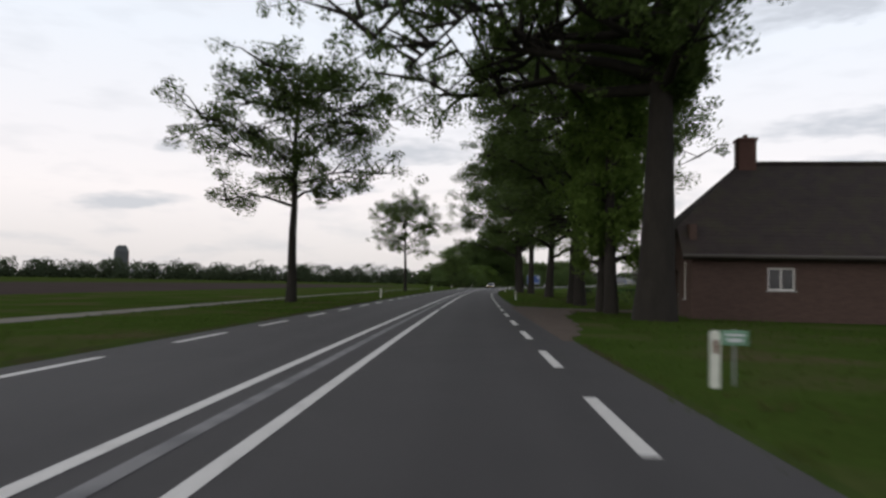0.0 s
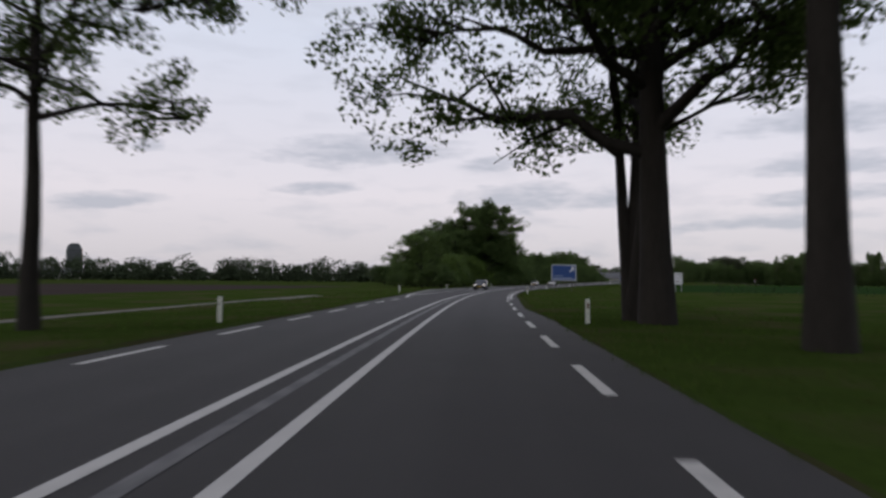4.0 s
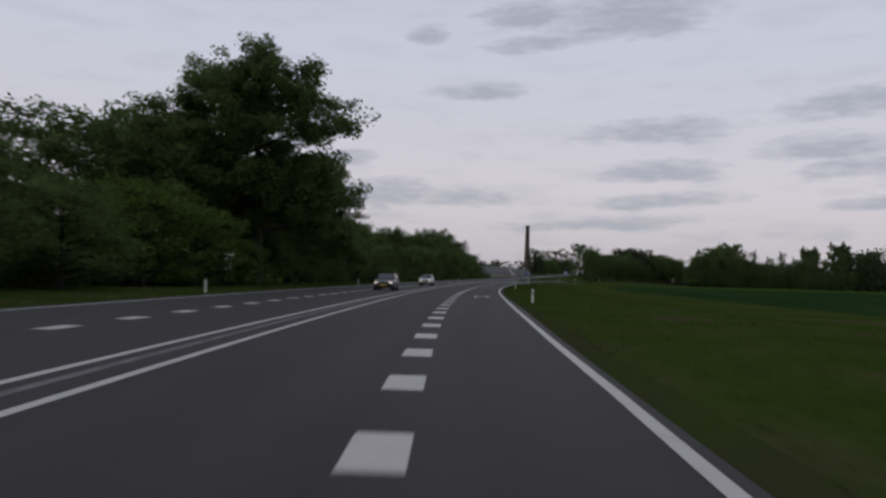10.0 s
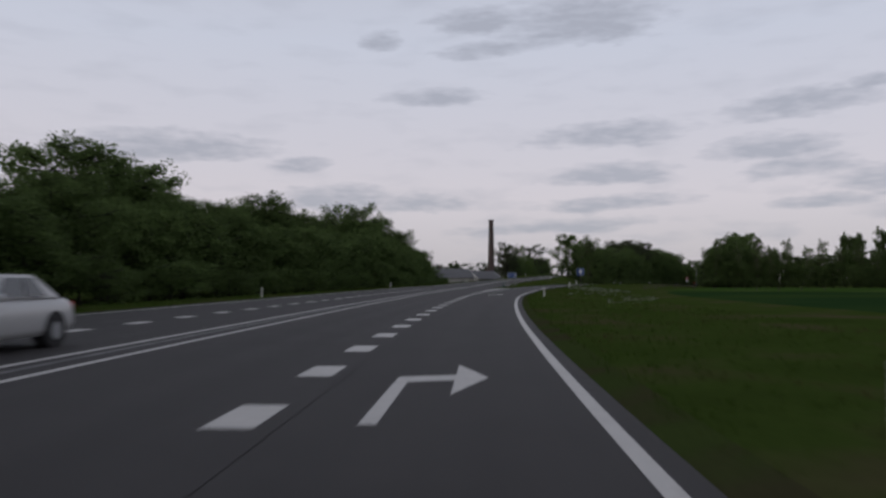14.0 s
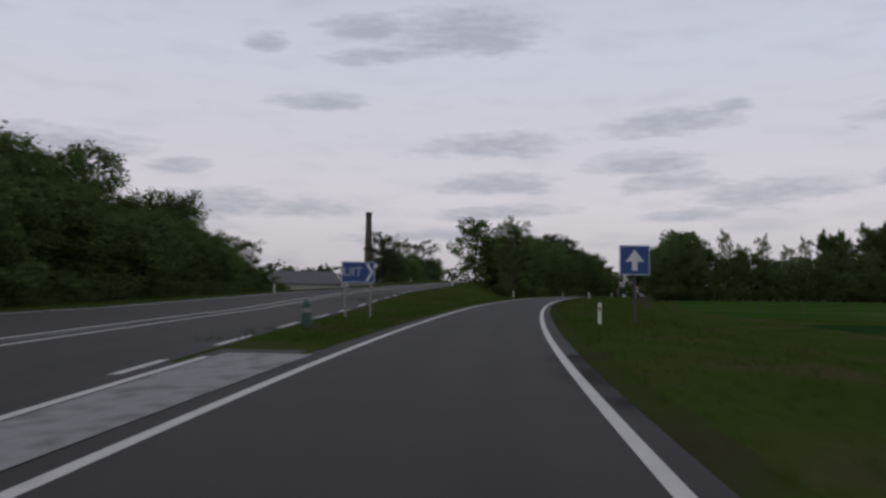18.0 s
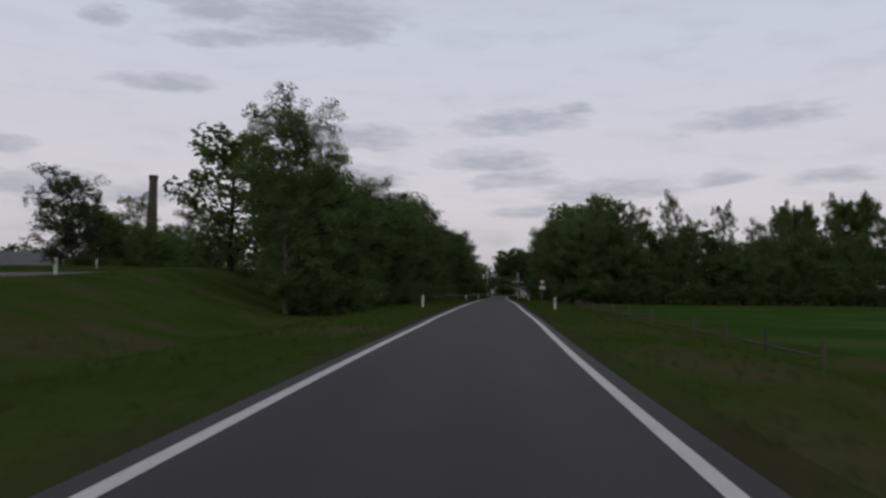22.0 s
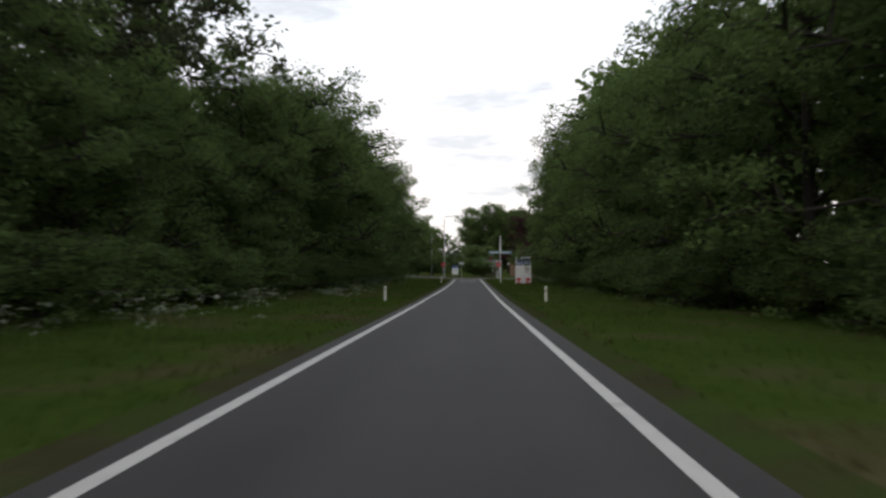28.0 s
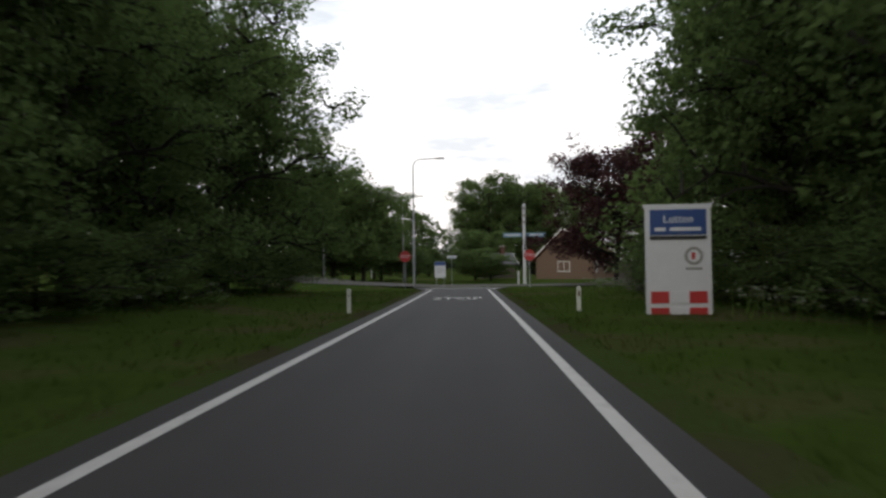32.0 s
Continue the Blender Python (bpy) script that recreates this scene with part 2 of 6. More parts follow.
M_MEADOW = material("meadow_green", (0.03, 0.062, 0.012), 0.95, var=0.4, scale=0.07, fine=3.0, bump=0.8, second=(0.045, 0.07, 0.02), patch=0.3, spec=0.0)
M_SOIL = material("ploughed_soil", (0.05, 0.04, 0.036), 0.95, var=0.35, scale=0.08, fine=2.5, bump=0.9, spec=0.0)
M_BLADE = material("grass_blades", (0.05, 0.085, 0.016), 0.9, var=0.3, scale=0.4, fine=6, per_island=0.3, translucent=0.4, spec=0.0, second=(0.065, 0.06, 0.025), patch=0.32)
M_BARK = material("bark", (0.026, 0.023, 0.02), 0.95, var=0.5, scale=2.5, fine=14, bump=1.0, stretch=(1, 1, 0.25), spec=0.1)
M_BARK_PALE = material("pale_bark", (0.12, 0.1, 0.085), 0.95, var=0.5, scale=2.5, fine=14, bump=0.8, stretch=(1, 1, 0.3), spec=0.1)
M_LEAF = material("roadside_leaves", (0.07, 0.105, 0.028), 0.75, var=0.35, scale=0.5, fine=3, per_object=0.25, per_island=0.35, translucent=0.4, spec=0.15)
M_LEAF_DARK = material("wood_leaves", (0.095, 0.14, 0.046), 0.8, var=0.45, scale=0.3, fine=1.5, per_object=0.3, per_island=0.3, translucent=0.5, spec=0.1)
M_LEAF_LIGHT = material("light_leaves", (0.09, 0.14, 0.03), 0.8, var=0.35, scale=0.4, fine=2, per_object=0.4, per_island=0.35, translucent=0.4, spec=0.1)
M_LEAF_SPARSE = material("grey_green_leaves", (0.065, 0.078, 0.04), 0.8, var=0.3, scale=0.4, fine=2, per_object=0.4, per_island=0.4, translucent=0.35, spec=0.1)
M_LEAF_RED = material("copper_leaves", (0.045, 0.017, 0.018), 0.7, var=0.35, scale=0.6, fine=3, per_object=0.2, per_island=0.4, translucent=0.25, spec=0.15)
M_LEAF_FAR = material("distant_leaves", (0.055, 0.072, 0.042), 0.9, var=0.4, scale=0.05, fine=0.5, per_island=0.25, translucent=0.25, spec=0.0)
M_HEDGE = material("clipped_hedge_leaves", (0.032, 0.05, 0.018), 0.8, var=0.35, scale=0.5, fine=3, per_island=0.6, translucent=0.2, spec=0.15)
M_FLOWER = material("cow_parsley_flowers", (0.2, 0.215, 0.16), 0.9, var=0.2, per_island=0.3)
M_WHITE = material("white_plastic", (0.55, 0.56, 0.5), 0.5, var=0.15, scale=4, fine=30, second=(0.35, 0.36, 0.28), patch=0.25)
M_REFLECT = material("red_reflector", (0.12, 0.05, 0.03), 0.25, var=0.1)
M_GREY_REFLECT = material("grey_reflector", (0.2, 0.2, 0.2), 0.2, var=0.1)
M_GREEN = material("green_plate", (0.12, 0.24, 0.16), 0.5, var=0.15)
M_BLUE = material("sign_blue", (0.007, 0.042, 0.165), 0.45, var=0.12, scale=1.5, fine=20)
M_SIGNWHITE = material("sign_white", (0.5, 0.51, 0.53), 0.45, var=0.12, scale=1.5, fine=20)
M_RED = material("sign_red", (0.36, 0.02, 0.02), 0.45, var=0.12, scale=2)
M_BLACK = material("black_rubber", (0.012, 0.012, 0.013), 0.8, var=0.2)
M_STEEL = material("galvanised_steel", (0.3, 0.31, 0.32), 0.5, 0.7, var=0.2, scale=3, fine=20)
M_DARKPOST = material("weathered_dark_post", (0.06, 0.052, 0.045), 0.85, var=0.3, scale=3, fine=20)
M_BOLLARD = material("dark_green_plastic", (0.018, 0.06, 0.045), 0.5, var=0.2, scale=3, fine=25)
M_SIGNTEXT = material("pale_sign_print", (0.3, 0.34, 0.42), 0.5, var=0.15)
M_ALU = material("sign_back_aluminium", (0.4, 0.42, 0.44), 0.5, 0.4, var=0.15)
M_TEAL = material("pale_blue_boards", (0.1, 0.19, 0.26), 0.5, var=0.12)
M_BRICK = material("brown_brick", (0.075, 0.05, 0.042), 0.9, var=0.4, scale=3, fine=9, bump=0.5, stretch=(1, 1, 4), spec=0.1)
M_BRICK_RED = material("red_brick", (0.095, 0.052, 0.042), 0.9, var=0.35, scale=3, fine=9, bump=0.5, stretch=(1, 1, 4), spec=0.1)
M_BRICK_PALE = material("orange_brown_brick", (0.15, 0.1, 0.072), 0.9, var=0.25, scale=3, fine=9, bump=0.4, stretch=(1, 1, 4), spec=0.1)
M_ROOF = material("dark_roof_tiles", (0.036, 0.028, 0.026), 0.85, var=0.5, scale=1.5, fine=12, bump=0.8, second=(0.035, 0.03, 0.022), patch=0.4, spec=0.15)
M_ROOF_BROWN = material("brown_roof_tiles", (0.11, 0.055, 0.04), 0.85, var=0.4, scale=1.5, fine=12, bump=0.8, spec=0.15)
M_ROOF_GREY = material("grey_roof_sheet", (0.1, 0.1, 0.105), 0.8, var=0.3, scale=0.8, fine=8, bump=0.3)
M_TRIM = material("grey_gutter", (0.22, 0.21, 0.2), 0.6, var=0.2)
M_FRAME = material("white_window_paint", (0.6, 0.58, 0.55), 0.5, var=0.1)
M_GLASS = material("dark_window_glass", (0.02, 0.022, 0.025), 0.08, var=0.1, spec=0.6)
M_WOOD = material("weathered_wood", (0.075, 0.065, 0.052), 0.9, var=0.4, scale=2, fine=16, bump=0.6, stretch=(1, 1, 0.2), spec=0.1)
M_CONCRETE = material("grey_concrete", (0.3, 0.29, 0.27), 0.9, var=0.3, scale=0.8, fine=12, bump=0.4)
M_CHIMNEY = material("soot_brown_brick", (0.09, 0.06, 0.052), 0.9, var=0.4, scale=0.6, fine=5, bump=0.5, second=(0.04, 0.035, 0.035), patch=0.4)
M_TOWER_R = material("tower_red_cladding", (0.3, 0.1, 0.07), 0.8, var=0.2, scale=0.1)
M_TOWER_D = material("tower_dark_cladding", (0.075, 0.085, 0.09), 0.8, var=0.2, scale=0.1)
M_CAR_DARK = material("dark_car_paint", (0.018, 0.018, 0.022), 0.25, 0.2, var=0.1, spec=0.6)
M_CAR_GREY = material("charcoal_car_paint", (0.03, 0.028, 0.03), 0.28, 0.2, var=0.1, spec=0.6)
M_CAR_WHITE = material("silver_white_car_paint", (0.42, 0.42, 0.42), 0.3, 0.1, var=0.1, spec=0.6)
M_CAR_GLASS = material("car_glass", (0.03, 0.035, 0.04), 0.05, var=0.05, spec=0.8)
M_PLATE = material("yellow_plate", (0.5, 0.34, 0.03), 0.5, var=0.1)
M_LAMP = material("lit_headlamp_glass", (0.75, 0.74, 0.7), 0.1, var=0.05, spec=0.8)
M_LAMP.node_tree.nodes["Principled BSDF"].inputs["Emission Color"].default_value = (1.0, 0.86, 0.66, 1)
M_LAMP.node_tree.nodes["Principled BSDF"].inputs["Emission Strength"].default_value = 0.6


# ---------------------------------------------------------------- mesh helpers
def mesh_from(name, verts, faces, mat, smooth=False):
    me = bpy.data.meshes.new(name)
    me.from_pydata([tuple(v) for v in verts], [], [tuple(f) for f in faces])
    me.materials.append(mat)
    if smooth:
        me.polygons.foreach_set("use_smooth", [True] * len(me.polygons))
    me.update()
    return me


def part(name, bm, mat, parent=None, label=""):
    """Links a bmesh (or a mesh) as one object under a thing or a part."""
    if isinstance(bm, bpy.types.Mesh):
        me = bm
    else:
        me = bpy.data.meshes.new(name)
        bmesh.ops.recalc_face_normals(bm, faces=bm.faces)
        bm.to_mesh(me)
        bm.free()
        me.materials.append(mat)
    ob = new(name, me)
    if parent is not None:
        ob.parent = parent
    if label:
        tagged(ob, label)
    return ob


def box(bm, size, at=(0, 0, 0), bevel=0.0, rot=None):
    m = Matrix.Translation(at) @ (rot or Matrix()) @ Matrix.Diagonal((*size, 1))
    r = bmesh.ops.create_cube(bm, size=1.0, matrix=m)
    if bevel:
        edges = {e for v in r["verts"] for e in v.link_edges}
        bmesh.ops.bevel(bm, geom=list(edges), offset=bevel, segments=2, affect="EDGES", profile=0.5)
    return bm


def cyl(bm, r0, r1, p0, p1, n=12):
    p0, p1 = Vector(p0), Vector(p1)
    d = p1 - p0
    m = Matrix.Translation((p0 + p1) / 2) @ d.to_track_quat("Z", "Y").to_matrix().to_4x4()
    bmesh.ops.create_cone(bm, cap_ends=True, segments=n, radius1=r0, radius2=r1, depth=d.length, matrix=m)
    return bm


def B():
    return bmesh.new()


def prism(outline, y0, y1, axis="y"):
    """A solid from a closed outline of (x, z), drawn out from y0 to y1."""
    bm = B()
    f, k = [], len(outline)
    a = [bm.verts.new((x, y0, z)) for x, z in outline]
    b = [bm.verts.new((x, y1, z)) for x, z in outline]
    bm.faces.new(a)
    bm.faces.new(b[::-1])
    for i in range(k):
        bm.faces.new((a[i], b[i], b[(i + 1) % k], a[(i + 1) % k]))
    return bm


def thing(name, label, category, m=None, group="", kind=""):
    ob = tagged(new(name), label, category, group, kind)
    if m is not None:
        ob.matrix_basis = m
    return ob


def text_mesh(word, size, mat):
    cu = bpy.data.curves.new("lettering", "FONT")
    cu.body, cu.size, cu.align_x, cu.align_y, cu.extrude = word, size, "CENTER", "CENTER", 0.003
    ob = bpy.data.objects.new("lettering", cu)
    scene.collection.objects.link(ob)
    bpy.context.view_layer.update()
    me = bpy.data.meshes.new_from_object(ob.evaluated_get(bpy.context.evaluated_depsgraph_get()))
    bpy.data.objects.remove(ob)
    me.materials.clear()
    me.materials.append(mat)
    return me


# ---------------------------------------------------------------- routes
class Route:
    """A level line from headings at stations: place(s, d) lies d metres to the right of station s."""

    def __init__(self, x0, y0, stations, headings, first, last):
        self.s = np.arange(first, last + 0.5, 1.0)
        h = np.radians(np.interp(self.s, stations, headings))
        vx, vy = -np.sin(h), np.cos(h)
        x = np.concatenate([[0], np.cumsum((vx[1:] + vx[:-1]) / 2)])
        y = np.concatenate([[0], np.cumsum((vy[1:] + vy[:-1]) / 2)])
        k = int(round(-first))
        self.x, self.y, self.h = x - x[k] + x0, y - y[k] + y0, h

    def place(self, s, d=0.0):
        h = np.interp(s, self.s, self.h)
        return np.interp(s, self.s, self.x) + d * np.cos(h), np.interp(s, self.s, self.y) + d * np.sin(h)

    def heading(self, s):
        return math.degrees(float(np.interp(s, self.s, self.h)))

    def near(self, x, y):
        x, y = np.atleast_1d(x), np.atleast_1d(y)
        s, d = np.empty(len(x)), np.empty(len(x))
        for i in range(0, len(x), 4000):
            q = slice(i, i + 4000)
            k = np.argmin((x[q, None] - self.x) ** 2 + (y[q, None] - self.y) ** 2, axis=1)
            ex, ey, h = x[q] - self.x[k], y[q] - self.y[k], self.h[k]
            s[q] = self.s[k] - ex * np.sin(h) + ey * np.cos(h)
            d[q] = ex * np.cos(h) + ey * np.sin(h)
        return s, d


RAMP = Route(0, 0, range(0, 691, 30), (-2.49, -2.3, -2.83, -3.98, -5.04, -7.39, -10.88, -14.34, -15.91, -16.14, -17.62, -20.07, -22.67, -26.45,
             -31.37, -35.42, -38.86, -40.63, -40.87, -40.88, -41.25, -41.29, -40.98, -40.68), -120, 900)
MAIN = Route(-2.28, 0.7, (0, 60, 120, 180, 240, 300, 360, 420, 460, 520, 700), (-2.16, -3.02, -4.91, -9.53, -13.64, -16.71, -20.9, -24.91, -28.05, -29.3, -31.0), -120, 1000)


def ramp_z(s):
    return np.interp(s, (0, 25, 90, 150, 180, 210, 240, 270, 300, 330, 360, 390, 420, 450, 480, 510, 540, 570, 600, 630, 660, 690, 720),
                     (0.03, 0.0, -0.01, 0.01, -0.03, -0.05, -0.06, -0.06, -0.04, 0.04, 0.18, 0.41, 0.71, 0.98, 1.14, 1.14, 0.96, 0.65, 0.24, -0.18, -0.44, -0.56, -0.67))


_ms, _ = RAMP.near(MAIN.x, MAIN.y)
MAIN_Z = np.where(MAIN.s < 405, ramp_z(_ms), 0)
_rise = np.interp(MAIN.s, (405, 434, 472, 508, 552, 612, 700, 800), (0.53, 0.85, 1.8, 2.35, 3.1, 4.3, 5.2, 5.4))
MAIN_Z = np.where(MAIN.s < 405, MAIN_Z, _rise)


def main_z(s):
    return np.interp(s, MAIN.s, MAIN_Z)


def ramp_right(s):
    """The right edge of the tarmac, from the ramp's line."""
    return lane_right(s) - np.interp(s, (126, 146, 165, 203, 230, 292, 340, 400, 465, 540, 640, 710), (0.0, 0.33, 0.36, 0.32, 0.28, 0.36, 0.28, 0.17, 0.26, 0.2, 0.13, 0.1))


def lane_right(s):
    """The line that the right-hand edge marking follows."""
    return np.interp(s, (-80, 122, 140, 205, 250, 293, 369, 402, 423, 445, 466, 486, 505, 553, 600, 634, 666, 710, 717),
                     (1.95, 1.95, 2.35, 2.15, 2.2, 1.9, 1.65, 1.85, 1.95, 1.9, 2.0, 2.25, 2.4, 2.35, 2.05, 1.85, 1.78, 1.8, 3.0))


def ramp_left(s):
    """The left edge of the ramp's tarmac."""
    return lane_left(s) + np.interp(s, (412, 440, 520, 650, 710), (0.0, 0.15, 0.24, 0.2, 0.15))


def lane_left(s):
    """The line that the left-hand edge marking follows."""
    return np.interp(s, (370, 401, 422, 444, 466, 486, 505, 553, 600, 634, 666, 710, 717), (-3.85, -3.55, -3.4, -3.4, -3.15, -2.85, -2.6, -2.7, -2.98, -3.2, -3.25, -3.2, -4.4))


def main_right(s):
    return np.interp(s, (110, 122, 140, 188, 200, 300, 350, 405), (4.7, 4.2, 3.74, 3.74, 4.6, 4.85, 5.2, 5.2))


def main_left(s):
    return np.interp(s, (120, 150, 190, 420, 470), (-4.3, -5.2, -8.8, -8.8, -5.0))


def fall(e, a, b):
    k = np.clip((e - a) / (b - a), 0, 1)
    return 1 - k * k * (3 - 2 * k)


def ground_z(x, y, sheet=False):
    """Height of the land: level fields, with low banks up to the two roads."""
    s1, d1 = RAMP.near(x, y)
    s2, d2 = MAIN.near(x, y)
    zb = np.minimum(0.0, ramp_z(np.maximum(s1, 400))) - 0.12
    left = np.where(s1 > 405, ramp_left(s1), -3.0)
    e1 = np.maximum(np.maximum(d1 - ramp_right(s1), left - d1), 0)
    e1 = np.where((s1 > 800) | (s1 < -110), 200, e1)
    e2 = np.maximum(np.maximum(d2 - 4.8, main_left(s2) - d2), 0)
    e2 = np.where((s2 > 960) | (s2 < -110), 200, e2)
    z1 = zb + (ramp_z(s1) - 0.04 - zb) * fall(e1, 2.5, 9.5)
    z2 = zb + (main_z(s2) - 0.04 - zb) * fall(e2, 2.5, 12.0)
    z = np.maximum(z1, z2)
    wood = np.where((s1 > 480) & (s1 < 705) & (d1 < 0), 0.55 * (1 - fall(-d1, 6, 14)) * (1 - fall(s1, 500, 540)), 0)
    z = z + wood
    z = np.where(e1 < 0.01, np.minimum(z, ramp_z(s1) - 0.05), z)
    if sheet:
        e = np.minimum(e1, e2)
        z = z - 0.3 * fall(e, 3.0, 6.0)
        z = np.where(e < 0.01, np.minimum(z, np.where(e1 < 0.01, ramp_z(s1), main_z(s2)) - 0.35), z)
    return z


def gz(x, y):
    return float(ground_z(np.array([x]), np.array([y]))[0])


def on_ramp(s, d, turn=0.0, dz=0.0):
    x, y = RAMP.place(s, d)
    return pose(float(x), float(y), gz(x, y) + dz, 0, 0, RAMP.heading(s) + turn)


def on_main(s, d, turn=0.0, dz=0.0):
    x, y = MAIN.place(s, d)
    return pose(float(x), float(y), gz(x, y) + dz, 0, 0, MAIN.heading(s) + turn)


def strip(name, route, zf, s0, s1, left, right, mat, lift=0.0, step=3.0, cols=2, zfun=None):
    """A sheet along a route between two offsets (numbers or functions of the station)."""
    n = max(2, int(math.ceil((s1 - s0) / step)) + 1)
    s = np.linspace(s0, s1, n)
    a = left(s) if callable(left) else np.full(n, float(left))
    b = right(s) if callable(right) else np.full(n, float(right))
    verts, faces = [], []
    for j in range(cols):
        k = j / (cols - 1)
        x, y = route.place(s, a + (b - a) * k)
        z = (zfun(x, y, k) if zfun else zf(s)) + lift
        if zfun:
            z = np.where((np.arange(n) == 0) | (np.arange(n) == n - 1), np.minimum(z, ground_z(x, y) - 0.15), z)
        verts.append(np.stack([x, y, z], 1))
    v = np.concatenate(verts)
    for j in range(cols - 1):
        for i in range(n - 1):
            faces.append((j * n + i, (j + 1) * n + i, (j + 1) * n + i + 1, j * n + i + 1))
    me = mesh_from(name, v, faces, mat, True)
    road = me.attributes.new("road", "FLOAT_VECTOR", "POINT")
    across = np.concatenate([a + (b - a) * j / (cols - 1) for j in range(cols)])
    road.data.foreach_set("vector", np.stack([np.tile(s, cols), across, np.zeros(len(v))], 1).ravel())
    return me

# ---------------------------------------------------------------- land
def spaced(lo, hi, fine_lo, fine_hi, cell):
    core = np.arange(fine_lo, fine_hi + cell / 2, cell)
    out, x, g = [], fine_lo, cell
    while x > lo:
        g *= 1.45
        x -= g
        out.append(max(x, lo))
    pre, out, x, g = out[::-1], [], core[-1], cell
    while x < hi:
        g *= 1.45
        x += g
        out.append(min(x, hi))
    return np.concatenate([pre, core, out])


gx_, gy_ = spaced(-3200, 3600, -70, 360, 4.0), spaced(-1500, 4200, -60, 800, 4.0)
GX, GY = np.meshgrid(gx_, gy_)
GZ = ground_z(GX.ravel(), GY.ravel(), True)
nx, ny = len(gx_), len(gy_)
idx = np.arange(nx * ny).reshape(ny, nx)
quads = np.stack([idx[:-1, :-1], idx[:-1, 1:], idx[1:, 1:], idx[1:, :-1]], -1).reshape(-1, 4)
gm = bpy.data.meshes.new("ground")
gm.vertices.add(nx * ny)
gm.vertices.foreach_set("co", np.stack([GX.ravel(), GY.ravel(), GZ], 1).ravel())
gm.loops.add(quads.size)
gm.loops.foreach_set("vertex_index", quads.ravel())
gm.polygons.add(len(quads))
gm.polygons.foreach_set("loop_start", np.arange(0, quads.size, 4))
gm.update(calc_edges=True)
gm.polygons.foreach_set("use_smooth", [True] * len(quads))
gm.materials.append(M_GRASS)
tagged(new("ground", gm), "dull green rough grassland under an overcast sky", "ground", kind="structure")


def structure(name, me, label, category):
    return tagged(new(name, me), label, category, kind="structure")


def land(lift):
    return lambda x, y, k: ground_z(x, y) + (lift if 0.001 < k < 0.999 else -0.2)


structure("field_ploughed", strip("field_ploughed", MAIN, None, -90, 235, -95, -27, M_SOIL, cols=12, step=8, zfun=land(0.06)), "dark ploughed field beside the road", "field")
structure("field_crop", strip("field_crop", RAMP, None, 196, 452, 13, lambda s: np.interp(s, (196, 300, 452), (150, 150, 95)), M_CROP, cols=16, step=6, zfun=land(0.07)), "green crop field beside the road", "field")
structure("meadow", strip("meadow", RAMP, None, 455, 592, 10.5, 95, M_MEADOW, cols=14, step=6, zfun=land(0.05)), "bright green meadow behind a low fence", "field")

# roads
road = structure("road_main", strip("road_main", MAIN, main_z, -110, 800, main_left, main_right, M_ASPHALT, cols=4, step=1.0), "worn grey asphalt main road with white lines", "road")
lane = structure("road_turning_lane", strip("road_turning_lane", RAMP, ramp_z, 118, 410.5, lambda s: np.interp(s, (118, 140, 205, 250, 300, 370, 404, 410.5), (0.8, 0.6, -0.6, -2.2, -2.7, -5.2, -6.5, -6.3)), ramp_right, M_ASPHALT_RAMP, -0.006, step=1.0), "grey asphalt turning lane beside the main road", "road")
ramp = structure("road_slip", strip("road_slip", RAMP, ramp_z, 403.5, 718, ramp_left, ramp_right, M_ASPHALT_RAMP, -0.006, step=1.0), "grey asphalt slip road with solid white edge lines", "road")
tx, ty = RAMP.place(722.5)
HC = RAMP.heading(722) + 90
CROSS = Route(float(tx), float(ty), (-200, 2, 14, 40, 110), (HC, HC, HC - 30, HC - 38, HC - 10), -200, 130)


def cross_z(s):
    return np.interp(s, (-200, 3, 12, 30, 60, 130), (-0.66, -0.66, -0.3, 1.2, 3.4, 5.4))


structure("road_crossing", strip("road_crossing", CROSS, cross_z, -150, 120, -3.4, 3.4, M_ASPHALT_OLD, step=2), "pale asphalt village road rising across the end of the slip road", "road")


def bank(x, y, k):
    s, d = CROSS.near(x, y)
    return np.where((k > 0.2) & (k < 0.8), cross_z(s) - 0.05, -1.4)


structure("bank_crossing", strip("bank_crossing", CROSS, None, 4, 120, -10.5, 10.5, M_GRASS, cols=4, step=3, zfun=bank), "grass bank under the rising village road", "verge")
structure("cycle_path", strip("cycle_path", MAIN, None, -100, 150, -13.9, -10.6, M_PATH, cols=3, zfun=land(0.05)), "pale concrete cycle path in the verge", "path")


def beside(lift):
    """The verge's surface east of the road, raised a little."""
    def z(x, y, k):
        s, d = RAMP.near(x, y)
        q, g, r = (d - ramp_right(s)) / 9.0, ground_z(x, y) + 0.03, ramp_z(s)
        a, b = np.clip(q / 0.06, 0, 1), np.clip((q - 0.06) / 0.19, 0, 1)
        return (r - 0.05 + 0.06 * a) * (1 - b) + g * b + (lift if k < 0.999 else -0.12)
    return z


structure("driveway_apron", strip("driveway_apron", RAMP, None, 17, 43, ramp_right, lambda s: ramp_right(s) + np.interp(s, (17, 22, 26, 32, 36, 41, 43), (0.3, 1.3, 1.75, 2.1, 3.4, 3.2, 0.3)) + 0.12 * np.sin(2.3 * s), M_GRAVEL, cols=9, step=0.6, zfun=beside(0.034)), "brown gravel edge worn into the verge by a driveway", "driveway")
structure("driveway", strip("driveway", RAMP, None, 37.2, 41.6, lambda s: ramp_right(s) + 1.6, 27.0, M_GRAVEL, cols=16, step=0.55, zfun=beside(0.042)), "brown gravel driveway into the farmyard", "driveway")


